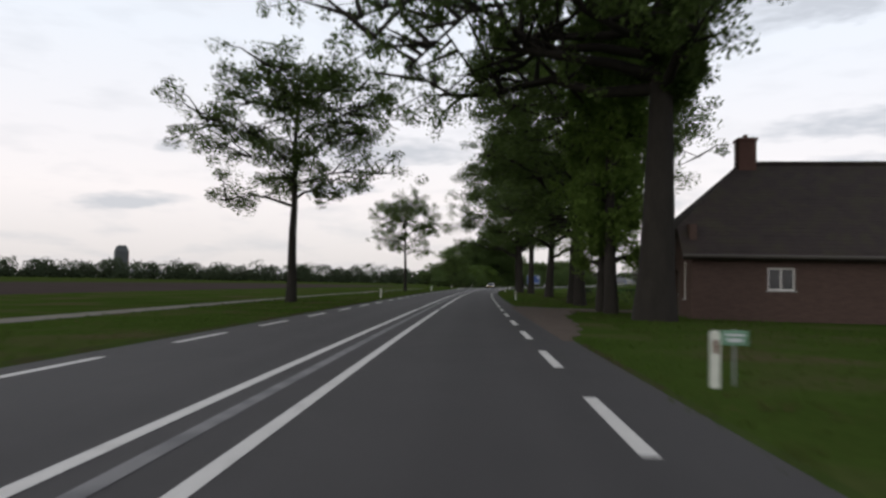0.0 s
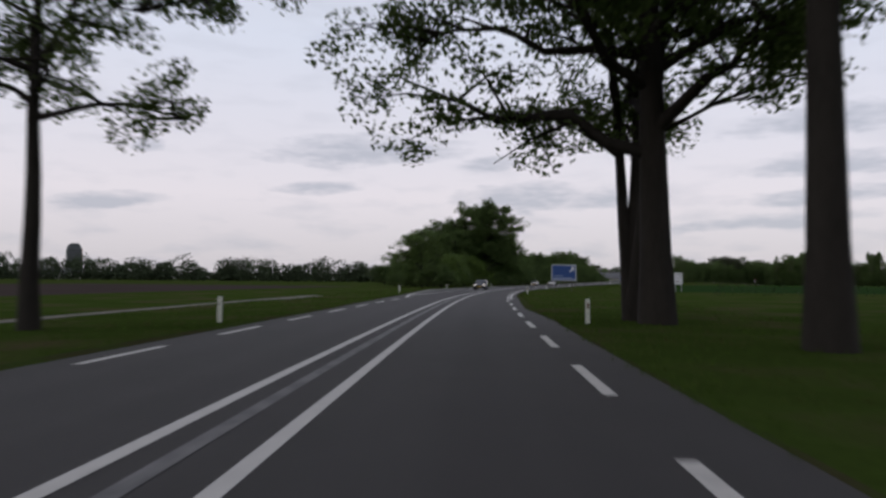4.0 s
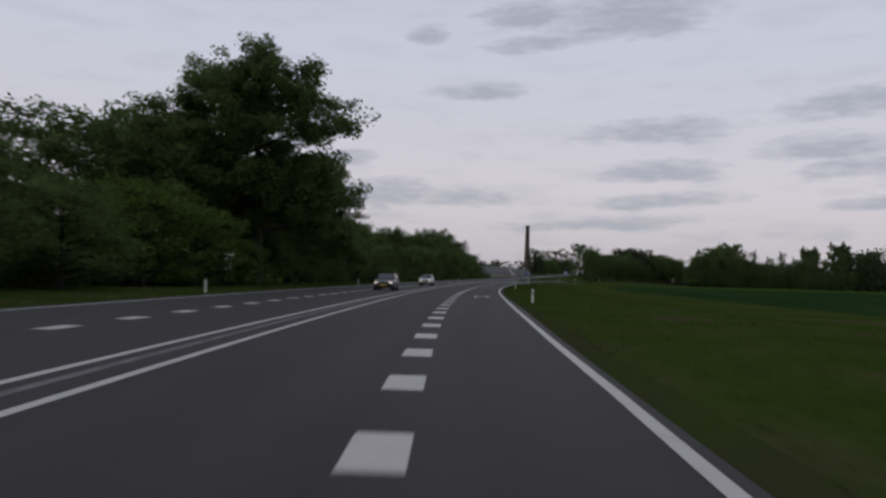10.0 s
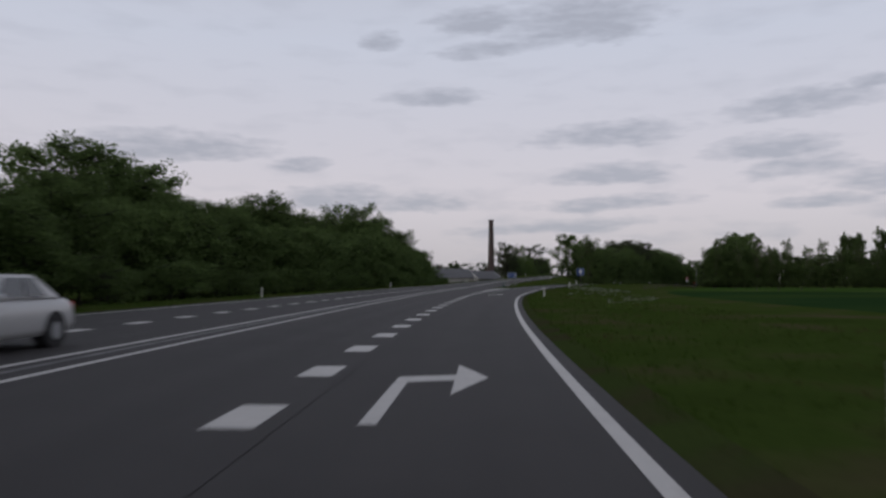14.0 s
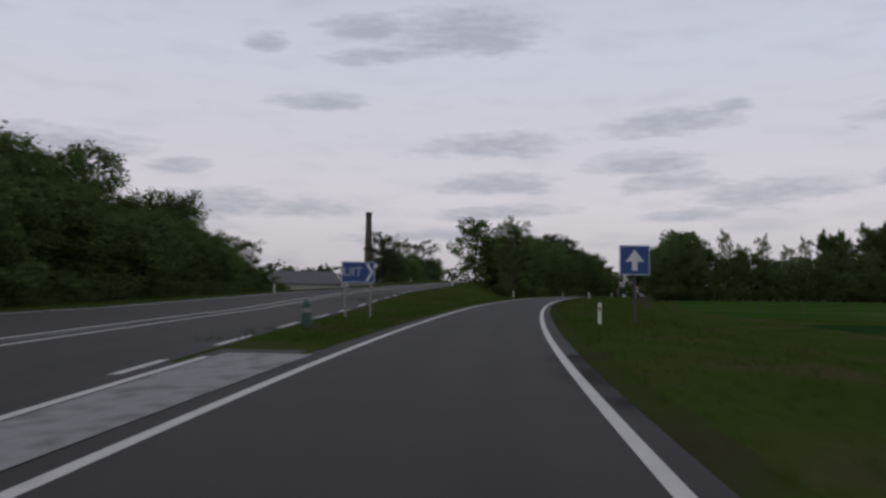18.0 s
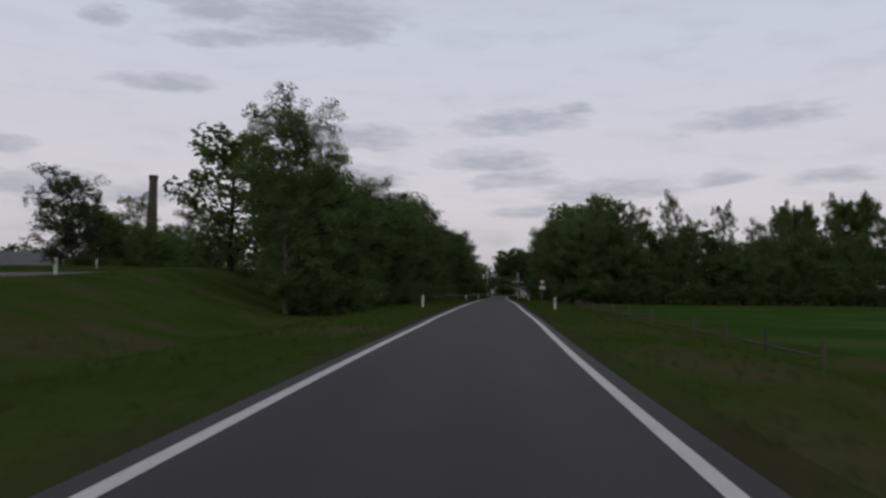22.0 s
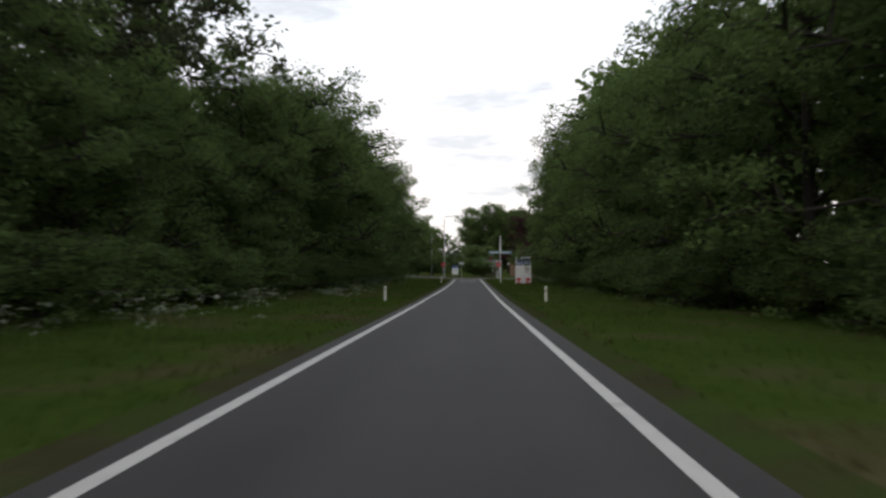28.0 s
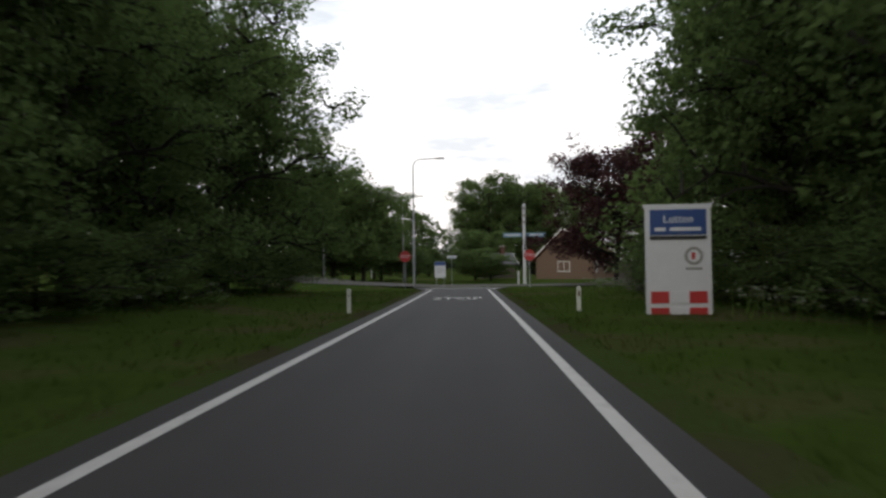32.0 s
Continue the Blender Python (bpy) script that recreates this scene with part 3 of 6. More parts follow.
def verge(name, route, zf, s0, s1, inner, side, width, lab):
    """Grass beside the tarmac, from its edge outwards, dipping under the land at its far side."""
    ks = (0.0, 0.06, 0.25, 0.5, 0.8, 1.0)
    n = int((s1 - s0) / 2.5) + 2
    s = np.linspace(s0, s1, n)
    a = inner(s) if callable(inner) else np.full(n, float(inner))
    w = width(s) if callable(width) else np.full(n, float(width))
    rows = []
    for k in ks:
        x, y = route.place(s, a + side * w * k)
        if k == 0:
            z = zf(s) - 0.05
        elif k < 0.1:
            z = zf(s) + 0.01
        else:
            z = ground_z(x, y) + (0.03 if k < 0.9 else -0.15)
        rows.append(np.stack([x, y, z], 1))
    v = np.concatenate(rows)
    f = [(j * n + i, (j + 1) * n + i, (j + 1) * n + i + 1, j * n + i + 1) for j in range(len(ks) - 1) for i in range(n - 1)]
    me = mesh_from(name, v, f, M_GRASS, True)
    me.materials.append(M_GRASS_DRY)
    for i, p in enumerate(me.polygons):
        p.material_index = 1 if i < n - 1 else 0
    return structure(name, me, lab, "verge")


verge("verge_east", RAMP, ramp_z, -100, 716, ramp_right, 1, 9.0, "rough green grass verge with a bare brown edge")
verge("verge_west", MAIN, main_z, -100, 780, main_left, -1, 7.0, "rough green grass verge along the main road")


def gap_width(s):
    x, y = RAMP.place(s, ramp_left(s))
    s2, d2 = MAIN.near(x, y)
    return np.clip((d2 - 5.0) * 0.55, 0.25, 8.0)


verge("verge_slip", RAMP, ramp_z, 409.6, 716, ramp_left, -1, gap_width, "rough green grass bank between the two roads")


def main_gap(s):
    x, y = MAIN.place(s, np.full(len(s), 5.0))
    s1, d1 = RAMP.near(x, y)
    return np.clip((ramp_left(s1) - d1) * 0.55, 0.2, 8.0)


verge("verge_island", MAIN, main_z, 409.5, 780, 5.0, 1, main_gap, "grass verge on the bank of the main road")


# ---------------------------------------------------------------- road markings
def marking(parent, route, zf, s0, s1, d, width, mat=M_PAINT, name="marking", lift=0.005, step=1.0):
    df = d if callable(d) else (lambda s: np.full(len(s), float(d)))
    me = strip(name, route, zf, s0, s1, lambda s: df(s) - width / 2, lambda s: df(s) + width / 2, mat, lift, step)
    return part(name, me, mat, parent)




def sway(d):
    return lambda s: d + np.interp(s, (20, 50, 78, 110, 150, 180, 240, 298, 340, 385), (0.0, 0.08, 0.08, 0.0, -0.05, -0.05, 0.0, 0.14, 0.1, 0.0))


for s0, s1 in ((-100, 35.4), (36.2, 36.9), (37.6, 800)):
    for side in (-0.47, 0.56):
        marking(road, MAIN, main_z, s0, s1, sway(side), 0.16, name="axis_line")
marking(road, MAIN, main_z, -100, 420, sway(-0.03), 0.17, M_PAINT_WORN, "worn_axis_line")
for k in range(-2, 9):
    marking(road, MAIN, main_z, 143.6 + 4.97 * k, 146.35 + 4.97 * k, 3.62, 0.16, name="edge_dash")
for k in range(-12, 21):
    marking(road, MAIN, main_z, 5.2 + 6.06 * k, 8.2 + 6.06 * k, 3.7, 0.16, name="edge_dash")
for k in range(-12, 24):
    marking(road, MAIN, main_z, 2.3 + 6 * k, 5.3 + 6 * k, -3.7, 0.16, name="edge_dash")
marking(road, MAIN, main_z, 143, 470, lambda s: np.interp(s, (143, 150, 190, 420, 470), (-3.95, -4.75, -8.25, -8.25, -4.5)), 0.18, name="edge_line")
for k in range(73):
    s0 = 144.82 + 3.65 * k
    marking(road, MAIN, main_z, s0, s0 + 1.25, lambda s: np.interp(s, (150, 180, 300), (-4.2, -4.0, -3.65)), 0.48, name="block")
for k in range(-2, 49):
    s0 = 197.2 + 3.585 * k
    marking(road, MAIN, main_z, s0, s0 + 1.25, lambda s: np.interp(s, (196, 250, 295, 359, 375), (3.75, 4.0, 4.38, 4.82, 4.9)), 0.48, name="block")
for k in range(40):
    marking(road, MAIN, main_z, 375.8 + 6.2 * k, 378.9 + 6.2 * k, 4.88, 0.16, name="edge_dash")
marking(road, MAIN, main_z, 480, 800, -4.2, 0.16, name="edge_line")


def east_line(s):
    return lane_right(s) - 0.52 - np.interp(s, (140, 160, 168, 177, 183, 188, 199, 204, 230, 252, 272, 300, 360, 380, 392, 404, 422, 446, 480, 505, 545, 600, 640, 665), (0.24, 0.23, 0.29, 0.42, 0.55, 0.4, 0.1, 0.1, -0.03, 0.14, 0.1, 0.12, 0.08, 0.06, 0.0, 0.02, 0.09, 0.05, 0.1, 0.0, 0.045, 0.1, 0.1, 0.05))


def west_line(s):
    return lane_left(s) + 0.52 + np.interp(s, (560, 600, 640, 665), (0.0, 0.05, 0.05, 0.13))


marking(lane, RAMP, ramp_z, 140, 404, east_line, 0.16, name="edge_line", lift=-0.001)
marking(ramp, RAMP, ramp_z, 404, 714, east_line, 0.16, name="edge_line", lift=-0.001)
marking(lane, RAMP, ramp_z, 368.5, 404, west_line, 0.16, name="edge_line", lift=-0.001)
marking(ramp, RAMP, ramp_z, 404, 713, west_line, 0.16, name="edge_line", lift=-0.001)


for d in (-0.3, -0.14):
    marking(lane, RAMP, ramp_z, 176, 196, lambda s: lane_right(s) + d - 0.2 + 0.05 * np.sin(0.6 * s), 0.04, M_ASPHALT_OLD, "tyre_track", lift=-0.002)


def gore(s):
    return west_line(s) - 0.44 - 0.072 * (s - 386.0)


part("gore_paving", strip("gore_paving", RAMP, ramp_z, 386.5, 409.6, gore, lambda s: west_line(s) - 0.42, M_HATCH, 0.004, 1.0, cols=3), M_HATCH, lane, "worn white-painted triangle between the lanes")
marking(lane, RAMP, ramp_z, 386.0, 408.8, lambda s: gore(s) - 0.1, 0.15, name="edge_line", lift=0.009)
marking(ramp, RAMP, ramp_z, 714.2, 714.7, -0.7, 4.2, name="stop_line", lift=-0.001)


def turn_arrow(s, d):
    """A right-turn arrow painted on the lane, laid on its slope piece by piece."""
    def at(x, y):
        px, py = RAMP.place(s + y, d + x)
        return float(px), float(py), float(ramp_z(s + y)) + 0.002

    bm = B()
    stem = [(0.0, 0.6), (0.6, 1.2), (1.2, 1.8), (1.8, 2.4), (2.4, 2.85)]
    for a, b in stem:
        bm.faces.new([bm.verts.new(at(*q)) for q in ((-0.085, a), (0.085, a), (0.085, b), (-0.085, b))])
    bm.faces.new([bm.verts.new(at(*q)) for q in ((-0.085, 2.85), (0.085, 2.85), (0.68, 3.05), (0.68, 3.6), (-0.085, 3.35))])
    bm.faces.new([bm.verts.new(at(*q)) for q in ((0.68, 1.8), (0.98, 2.85), (0.68, 2.85))])
    bm.faces.new([bm.verts.new(at(*q)) for q in ((0.68, 2.85), (0.98, 2.85), (1.12, 3.35), (0.98, 3.85), (0.68, 3.85))])
    bm.faces.new([bm.verts.new(at(*q)) for q in ((0.68, 3.85), (0.98, 3.85), (0.68, 4.85))])
    part("turn_arrow", bm, M_PAINT, lane, "white right-turn arrow")


turn_arrow(269.9, -0.45)
turn_arrow(371.1, -1.72)
turn_arrow(315.4, -1.0)
stop_me = text_mesh("STOP", 1.0, M_PAINT)
for v in stop_me.vertices:
    v.co.x, v.co.y = v.co.x * 0.95, v.co.y * 3.2
so = part("stop_lettering", stop_me, M_PAINT, ramp, "white STOP lettering on the asphalt")
sx, sy = RAMP.place(695, -0.6)
so.matrix_basis = pose(float(sx), float(sy), float(ramp_z(695)) + 0.004, 0, 0, RAMP.heading(695))

# ---------------------------------------------------------------- trees
def tubes(paths, most=9):
    verts, faces = [], []
    for path in paths:
        base = len(verts)
        sides = 3 if path[0][1] < 0.075 else (5 if path[0][1] < 0.2 else most)
        for i, (p, r) in enumerate(path):
            q = path[min(i + 1, len(path) - 1)][0] - path[max(i - 1, 0)][0]
            q = q / (np.linalg.norm(q) + 1e-9)
            a = np.cross(q, (0.31, 0.95, 0.05))
            a /= np.linalg.norm(a) + 1e-9
            b = np.cross(q, a)
            for k in range(sides):
                w = 2 * math.pi * k / sides
                verts.append(p + r * (math.cos(w) * a + math.sin(w) * b))
        for i in range(len(path) - 1):
            for k in range(sides):
                k2 = (k + 1) % sides
                faces.append((base + i * sides + k, base + i * sides + k2, base + (i + 1) * sides + k2, base + (i + 1) * sides + k))
    return verts, faces


def leaf_mesh(name, centres, sizes, mat, rng, droop=0.0, flat=0.5):
    """Many small pointed leaves as bent quads, one island each."""
    n = len(centres)
    a = rng.normal(size=(n, 3))
    a[:, 2] = a[:, 2] * 0.6 - droop
    a /= np.linalg.norm(a, axis=1)[:, None]
    up = rng.normal(size=(n, 3)) * (1 - flat) + np.array((0, 0, flat))
    b = np.cross(a, up)
    b /= np.linalg.norm(b, axis=1)[:, None] + 1e-9
    c = np.cross(b, a)
    s = sizes[:, None]
    v = np.empty((n, 4, 3))
    v[:, 0] = centres - a * s * 0.5
    v[:, 1] = centres + b * s * 0.3 + c * s * 0.1
    v[:, 2] = centres + a * s * 0.55
    v[:, 3] = centres - b * s * 0.3 + c * s * 0.1
    me = bpy.data.meshes.new(name)
    me.vertices.add(n * 4)
    me.vertices.foreach_set("co", v.ravel())
    me.loops.add(n * 4)
    me.loops.foreach_set("vertex_index", np.arange(n * 4))
    me.polygons.add(n)
    me.polygons.foreach_set("loop_start", np.arange(0, n * 4, 4))
    me.update(calc_edges=True)
    me.materials.append(mat)
    return me


def envelope(kind, k):
    if kind == "round":
        return math.sqrt(max(0.0, 1 - (2 * k - 0.85) ** 2 / 1.4))
    if kind == "dome":
        return math.sqrt(max(0.02, 1 - k ** 2.2))
    if kind == "column":
        return 0.6 + 0.4 * math.sin(math.pi * min(1, k * 1.1))
    if kind == "spire":
        return max(0.12, 1.0 - k ** 1.4) * (0.75 + 0.25 * min(1, k * 6))
    return 1.0


def grow(seed, height, clear, radius, trunk_r, limbs, subs, clusters_per, leaves_per, leaf, kind="round", lean=(0, 0), cluster_r=0.7,
         lift=0.45, fork=1, droop=0.1, bias=0.0, skew=0.9):
    """Limbs that leave the trunk, twigs that leave the limbs, and leaf clusters on the twigs. Returns the wood and the leaves."""
    rng = np.random.default_rng(seed)
    paths, centres, sizes = [], [], []
    stems = []
    for f in range(fork):
        p, path = np.zeros(3), []
        drift = np.array([lean[0], lean[1], 0.0]) + (rng.normal(size=3) * (0.12 if fork > 1 else 0.03)) * (1, 1, 0)
        n = 9
        for i in range(n + 1):
            k = i / n
            z = k * height * 0.9
            r = trunk_r * (1 - 0.85 * k) * (1.18 if i == 0 else 1.0) / (1 if fork == 1 else 1.3)
            q = np.array([drift[0] * z + 0.12 * trunk_r * math.sin(3.1 * z + f), drift[1] * z, z])
            path.append((q, max(r, 0.03)))
        paths.append(path)
        stems.append(path)
    for j in range(limbs):
        st = stems[j % len(stems)]
        k = (j + 0.5 + rng.uniform(-0.3, 0.3)) / limbs
        zc = clear + (height * 0.93 - clear) * k ** skew * 0.92
        t = np.clip(zc / (height * 0.9), 0, 0.999) * (len(st) - 1)
        i = int(t)
        p0 = st[i][0] + (st[i + 1][0] - st[i][0]) * (t - i)
        r0 = st[i][1] * 0.55
        az = j * 2.39996 + rng.uniform(-0.5, 0.5)
        reach = radius * envelope(kind, (zc - clear) / max(0.1, height - clear)) * rng.uniform(0.7, 1.08) * (1 - bias * math.cos(az))
        out = np.array([math.cos(az), math.sin(az), 0.0])
        up = lift * rng.uniform(0.5, 1.4)
        pts = []
        for m in range(6):
            q = m / 5
            pts.append((p0 + out * reach * q + np.array([0, 0, reach * up * (q - 0.35 * q * q)]) + rng.normal(size=3) * 0.07 * reach * q, max(0.02, r0 * (1 - 0.85 * q))))
        paths.append(pts)
        for m in range(subs):
            q = rng.uniform(0.3, 1.0)
            a = int(q * 4.99)
            b0 = pts[a][0] + (pts[min(a + 1, 5)][0] - pts[a][0]) * (q * 5 - a)
            d = out * rng.uniform(0.1, 0.8) + np.array([rng.normal() * 0.7, rng.normal() * 0.7, rng.uniform(-0.2, 0.75)])
            d /= np.linalg.norm(d)
            ln = reach * rng.uniform(0.25, 0.5) + 0.35
            b1 = b0 + d * ln * 0.55 + rng.normal(size=3) * 0.08
            b2 = b0 + d * ln + np.array([0, 0, -0.12 * ln])
            paths.append([(b0, 0.045 + 0.01 * ln), (b1, 0.03), (b2, 0.012)])
            for c in range(clusters_per):
                w = rng.uniform(0.45, 1.1)
                cc = b0 + (b2 - b0) * w + rng.normal(size=3) * 0.2
                n = rng.poisson(leaves_per)
                ball = rng.normal(size=(n, 3))
                ball *= (rng.uniform(0.1, 1, n) ** 0.4 / np.linalg.norm(ball, axis=1))[:, None]
                centres.append(cc + ball * np.array([1, 1, 0.7]) * cluster_r * rng.uniform(0.9, 1.7))
                sizes.append(leaf * rng.uniform(0.65, 1.35, n))
    centres, sizes = np.concatenate(centres), np.concatenate(sizes)
    # true height and crown radius
    kz = height / np.quantile(centres[:, 2], 0.997)
    kr = radius / np.quantile(np.hypot(centres[:, 0], centres[:, 1]), 0.96)
    full = np.array((kr, kr, kz))
    paths = [[(p * full, r) for p, r in path] for path in paths]
    centres = centres * full
    keep = centres[:, 2] > 0.15
    return paths, centres[keep], sizes[keep], rng, droop


def make_tree(name, label, leafmat, barkmat, **kw):
    paths, c, s, rng, droop = grow(**kw)
    root = tagged(new(name), label, "tree")
    v, f = tubes(paths)
    part("trunk", mesh_from("trunk", v, f, barkmat, True), barkmat, root)
    part("crown", leaf_mesh("crown", c, s, leafmat, rng, droop), leafmat, root)
    return root


def stand(ob, x, y, turn=0.0, scale=1.0, wide=None, first=False, sink=0.1, label="", group=""):
    m = pose(float(x), float(y), gz(x, y) - sink, 0, 0, turn) @ Matrix.Diagonal((wide or scale, wide or scale, scale, 1))
    if first:
        ob.matrix_basis = m
        t = ob
    else:
        t = copy_thing(ob, m)
    return tagged(t, label, "", group)


# young open-crowned roadside trees
young = make_tree("roadside_tree", "young open-crowned roadside tree with slim grey trunk", M_LEAF, M_BARK, seed=11, height=14.3, clear=5.6, radius=5.4,
                  trunk_r=0.25, limbs=26, subs=8, clusters_per=3, leaves_per=48, leaf=0.155, kind="round", lift=0.6, cluster_r=0.47)
stand(young, -5.4, 106.5, 40, first=True, group="roadside trees")
stand(young, -9.2, 45.0, 200, 1.1, 1.28, group="roadside trees")

big = make_tree("roadside_tree", "tall broad roadside tree with dark furrowed trunk", M_LEAF, M_BARK, seed=21, height=20.5, clear=4.6, radius=8.2,
                trunk_r=0.46, limbs=30, subs=10, clusters_per=3, leaves_per=62, leaf=0.19, kind="round", lift=0.5, cluster_r=0.62, lean=(0.01, 0))
high = make_tree("roadside_tree", "very thick old roadside tree with high spreading limbs", M_LEAF, M_BARK, seed=27, height=22.0, clear=10.0, radius=11.5, bias=0.97, skew=1.4,
                 trunk_r=0.8, limbs=36, subs=16, clusters_per=3, leaves_per=48, leaf=0.19, kind="dome", lift=0.14, cluster_r=0.62)
big2 = make_tree("roadside_tree", "tall leaning roadside tree with dense dark crown", M_LEAF, M_BARK, seed=35, height=19.5, clear=6.0, radius=8.6,
                 trunk_r=0.38, limbs=22, subs=10, clusters_per=3, leaves_per=62, leaf=0.19, kind="round", lift=0.4, cluster_r=0.62, lean=(0.05, 0.0))
forked = make_tree("roadside_tree", "low-forking roadside tree with thin dark limbs", M_LEAF, M_BARK, seed=44, height=16.5, clear=5.6, radius=6.8,
                   trunk_r=0.34, limbs=20, subs=8, clusters_per=3, leaves_per=48, leaf=0.18, kind="round", lift=0.9, cluster_r=0.55, fork=3)
ivy = make_tree("roadside_tree", "ivy-clad roadside tree leafy to low down its trunk", M_LEAF_LIGHT, M_BARK, seed=52, height=17.5, clear=2.2, radius=2.4,
                trunk_r=0.32, limbs=38, subs=7, clusters_per=3, leaves_per=44, leaf=0.17, kind="column", lift=0.35, cluster_r=0.5)
stand(high, 8.4, 29.4, 0, 1.0, first=True, group="roadside trees")
stand(ivy, 7.92, 34.9, 0, first=True, group="roadside trees")
stand(ivy, 8.05, 37.6, 120, 0.95, group="roadside trees")
stand(big2, 8.9, 48.3, 150, 1.0, first=True, group="roadside trees")
stand(big, 9.4, 53.6, 230, 0.98, first=True, group="roadside trees")
stand(big, 11.1, 78.0, 300, 0.92, 1.0, group="roadside trees")
stand(big2, 12.1, 102.2, 10, 1.2, 1.2, group="roadside trees")
stand(big, 11.5, 110.8, 160, 1.15, 1.2, group="roadside trees")
stand(forked, 11.2, 112.8, 60, first=True, group="roadside trees")

# woodland kinds
def wood(label, leafmat, seed, height, clear, radius, limbs, subs, leaves, leaf, kind, cluster, lift=0.5, name="woodland_tree", bark=M_BARK, trunk=0.24, per=2):
    return make_tree(name, label, leafmat, bark, seed=seed, height=height, clear=clear, radius=radius, trunk_r=trunk, limbs=limbs, subs=subs,
                     clusters_per=per, leaves_per=leaves, leaf=leaf, kind=kind, lift=lift, cluster_r=cluster)


wood_a = wood("broad woodland tree leafy down to the undergrowth", M_LEAF_DARK, 61, 13.0, 0.8, 4.8, 26, 8, 56, 0.175, "dome", 0.62)
tall = wood("tall leafy woodland tree at the road's edge", M_LEAF_DARK, 107, 17.0, 0.8, 5.2, 34, 9, 56, 0.175, "round", 0.62)
feather = wood("tall airy woodland tree with feathery top", M_LEAF_DARK, 109, 17.0, 1.0, 3.6, 36, 7, 34, 0.18, "column", 0.45, 0.8, bark=M_BARK_PALE, trunk=0.2)
wood_b = wood("tall woodland tree with rounded dark crown", M_LEAF_DARK, 67, 15.0, 1.6, 5.2, 30, 8, 34, 0.32, "round", 0.78)
wood_m = wood("rounded tree in a dark green wood", M_LEAF_DARK, 71, 13.0, 0.8, 5.0, 28, 7, 34, 0.3, "dome", 0.78)
back = wood("shaded tree deep in the wood", M_LEAF_DARK, 75, 15.0, 1.0, 5.0, 24, 5, 14, 0.6, "round", 0.95)
light_a = wood("fresh green rounded tree at the wood's edge", M_LEAF_LIGHT, 83, 11.0, 0.4, 4.8, 28, 7, 34, 0.26, "dome", 0.75, 0.4)
grove = wood("slim-stemmed tree with a high dark crown", M_LEAF_DARK, 113, 15.0, 5.2, 5.2, 24, 7, 22, 0.4, "round", 0.78, trunk=0.3)
airy = wood("open-crowned tree with loose spreading boughs", M_LEAF, 127, 10.4, 1.2, 5.0, 28, 9, 40, 0.2, "round", 0.55, 0.35, trunk=0.2)
shrub = wood("dense dark green shrub at the wood's edge", M_LEAF_DARK, 79, 4.6, 0.2, 2.8, 18, 5, 44, 0.15, "dome", 0.5, name="shrub", trunk=0.1)
thin = wood("sparsely leaved grey-green tree", M_LEAF_SPARSE, 89, 13.0, 1.5, 4.2, 26, 8, 18, 0.25, "round", 0.45, 0.8, trunk=0.17)
oak = wood("great spreading oak above the wood", M_LEAF_DARK, 97, 23.5, 5.0, 10.0, 34, 11, 78, 0.33, "round", 0.9, 0.4, trunk=0.6, per=3)
copper = wood("copper beech with dark red leaves", M_LEAF_RED, 103, 10.5, 0.8, 5.4, 30, 9, 46, 0.22, "dome", 0.6, 0.4, name="garden_tree")
PLACED = set()


def plant(ob, x, y, turn, scale, wide=None, group=""):
    stand(ob, x, y, turn, scale, wide, first=ob.name not in PLACED, group=group)
    PLACED.add(ob.name)


wr = random.Random(5)


def row(kinds, route, s0, s1, gap, d, jitter, scale, group, spread=0.18):
    s = s0
    while s < s1:
        x, y = route.place(s + wr.uniform(-0.35, 0.35) * gap, (d(s) if callable(d) else d) + wr.uniform(-jitter, jitter))
        k = (scale(s) if callable(scale) else scale) * wr.uniform(1 - spread, 1 + spread)
        plant(wr.choice(kinds), float(x), float(y), wr.uniform(0, 360), k, max(k, 0.72) * wr.uniform(0.95, 1.2), group)
        s += gap


# wood beyond the main road
G1, G2 = "wood beside the main road", "wood beside the slip road"
plant(oak, 22.3, 296.5, 30, 1.0, 1.0, G1)
plant(oak, 28.6, 327.5, 200, 0.7, 0.64, G1)
plant(wood_m, 34.0, 333.0, 20, 0.68, 0.9, G1)
plant(wood_m, 38.0, 341.0, 120, 0.66, 0.9, G1)
plant(grove, 17.0, 303.0, 80, 1.15, 1.2, G1)
plant(grove, 20.0, 312.0, 170, 0.8, 1.1, G1)
plant(grove, 25.5, 315.0, 60, 0.95, 1.1, G1)
plant(wood_b, 13.0, 290.0, 30, 1.0, 1.1, G1)
plant(wood_b, 7.5, 303.0, 10, 1.15, 1.3, G1)
plant(grove, 12.5, 305.0, 80, 1.15, 1.2, G1)
plant(wood_b, -2.0, 292.0, 150, 0.6, 1.0, G1)
plant(wood_b, 4.5, 288.0, 20, 0.98, 1.2, G1)
plant(airy, 4.0, 224.5, 10, 0.93, 0.95, G1)
plant(shrub, 5.0, 222.0, 10, 0.75, 1.0, G1)
plant(shrub, 7.5, 225.5, 90, 0.9, 1.1, G1)
plant(wood_m, 7.5, 230.0, 40, 0.5, 0.85, G1)
plant(wood_m, 6.0, 237.0, 90, 0.6, 1.0, G1)
plant(light_a, 9.0, 243.0, 10, 0.62, 0.85, G1)
plant(wood_m, 4.0, 249.0, 190, 0.72, 1.0, G1)
plant(wood_b, 9.0, 257.0, 60, 0.5, 0.75, G1)
plant(wood_m, 12.0, 266.0, 30, 0.75, 0.9, G1)
plant(wood_m, -6.0, 284.0, 100, 0.6, 1.0, G1)
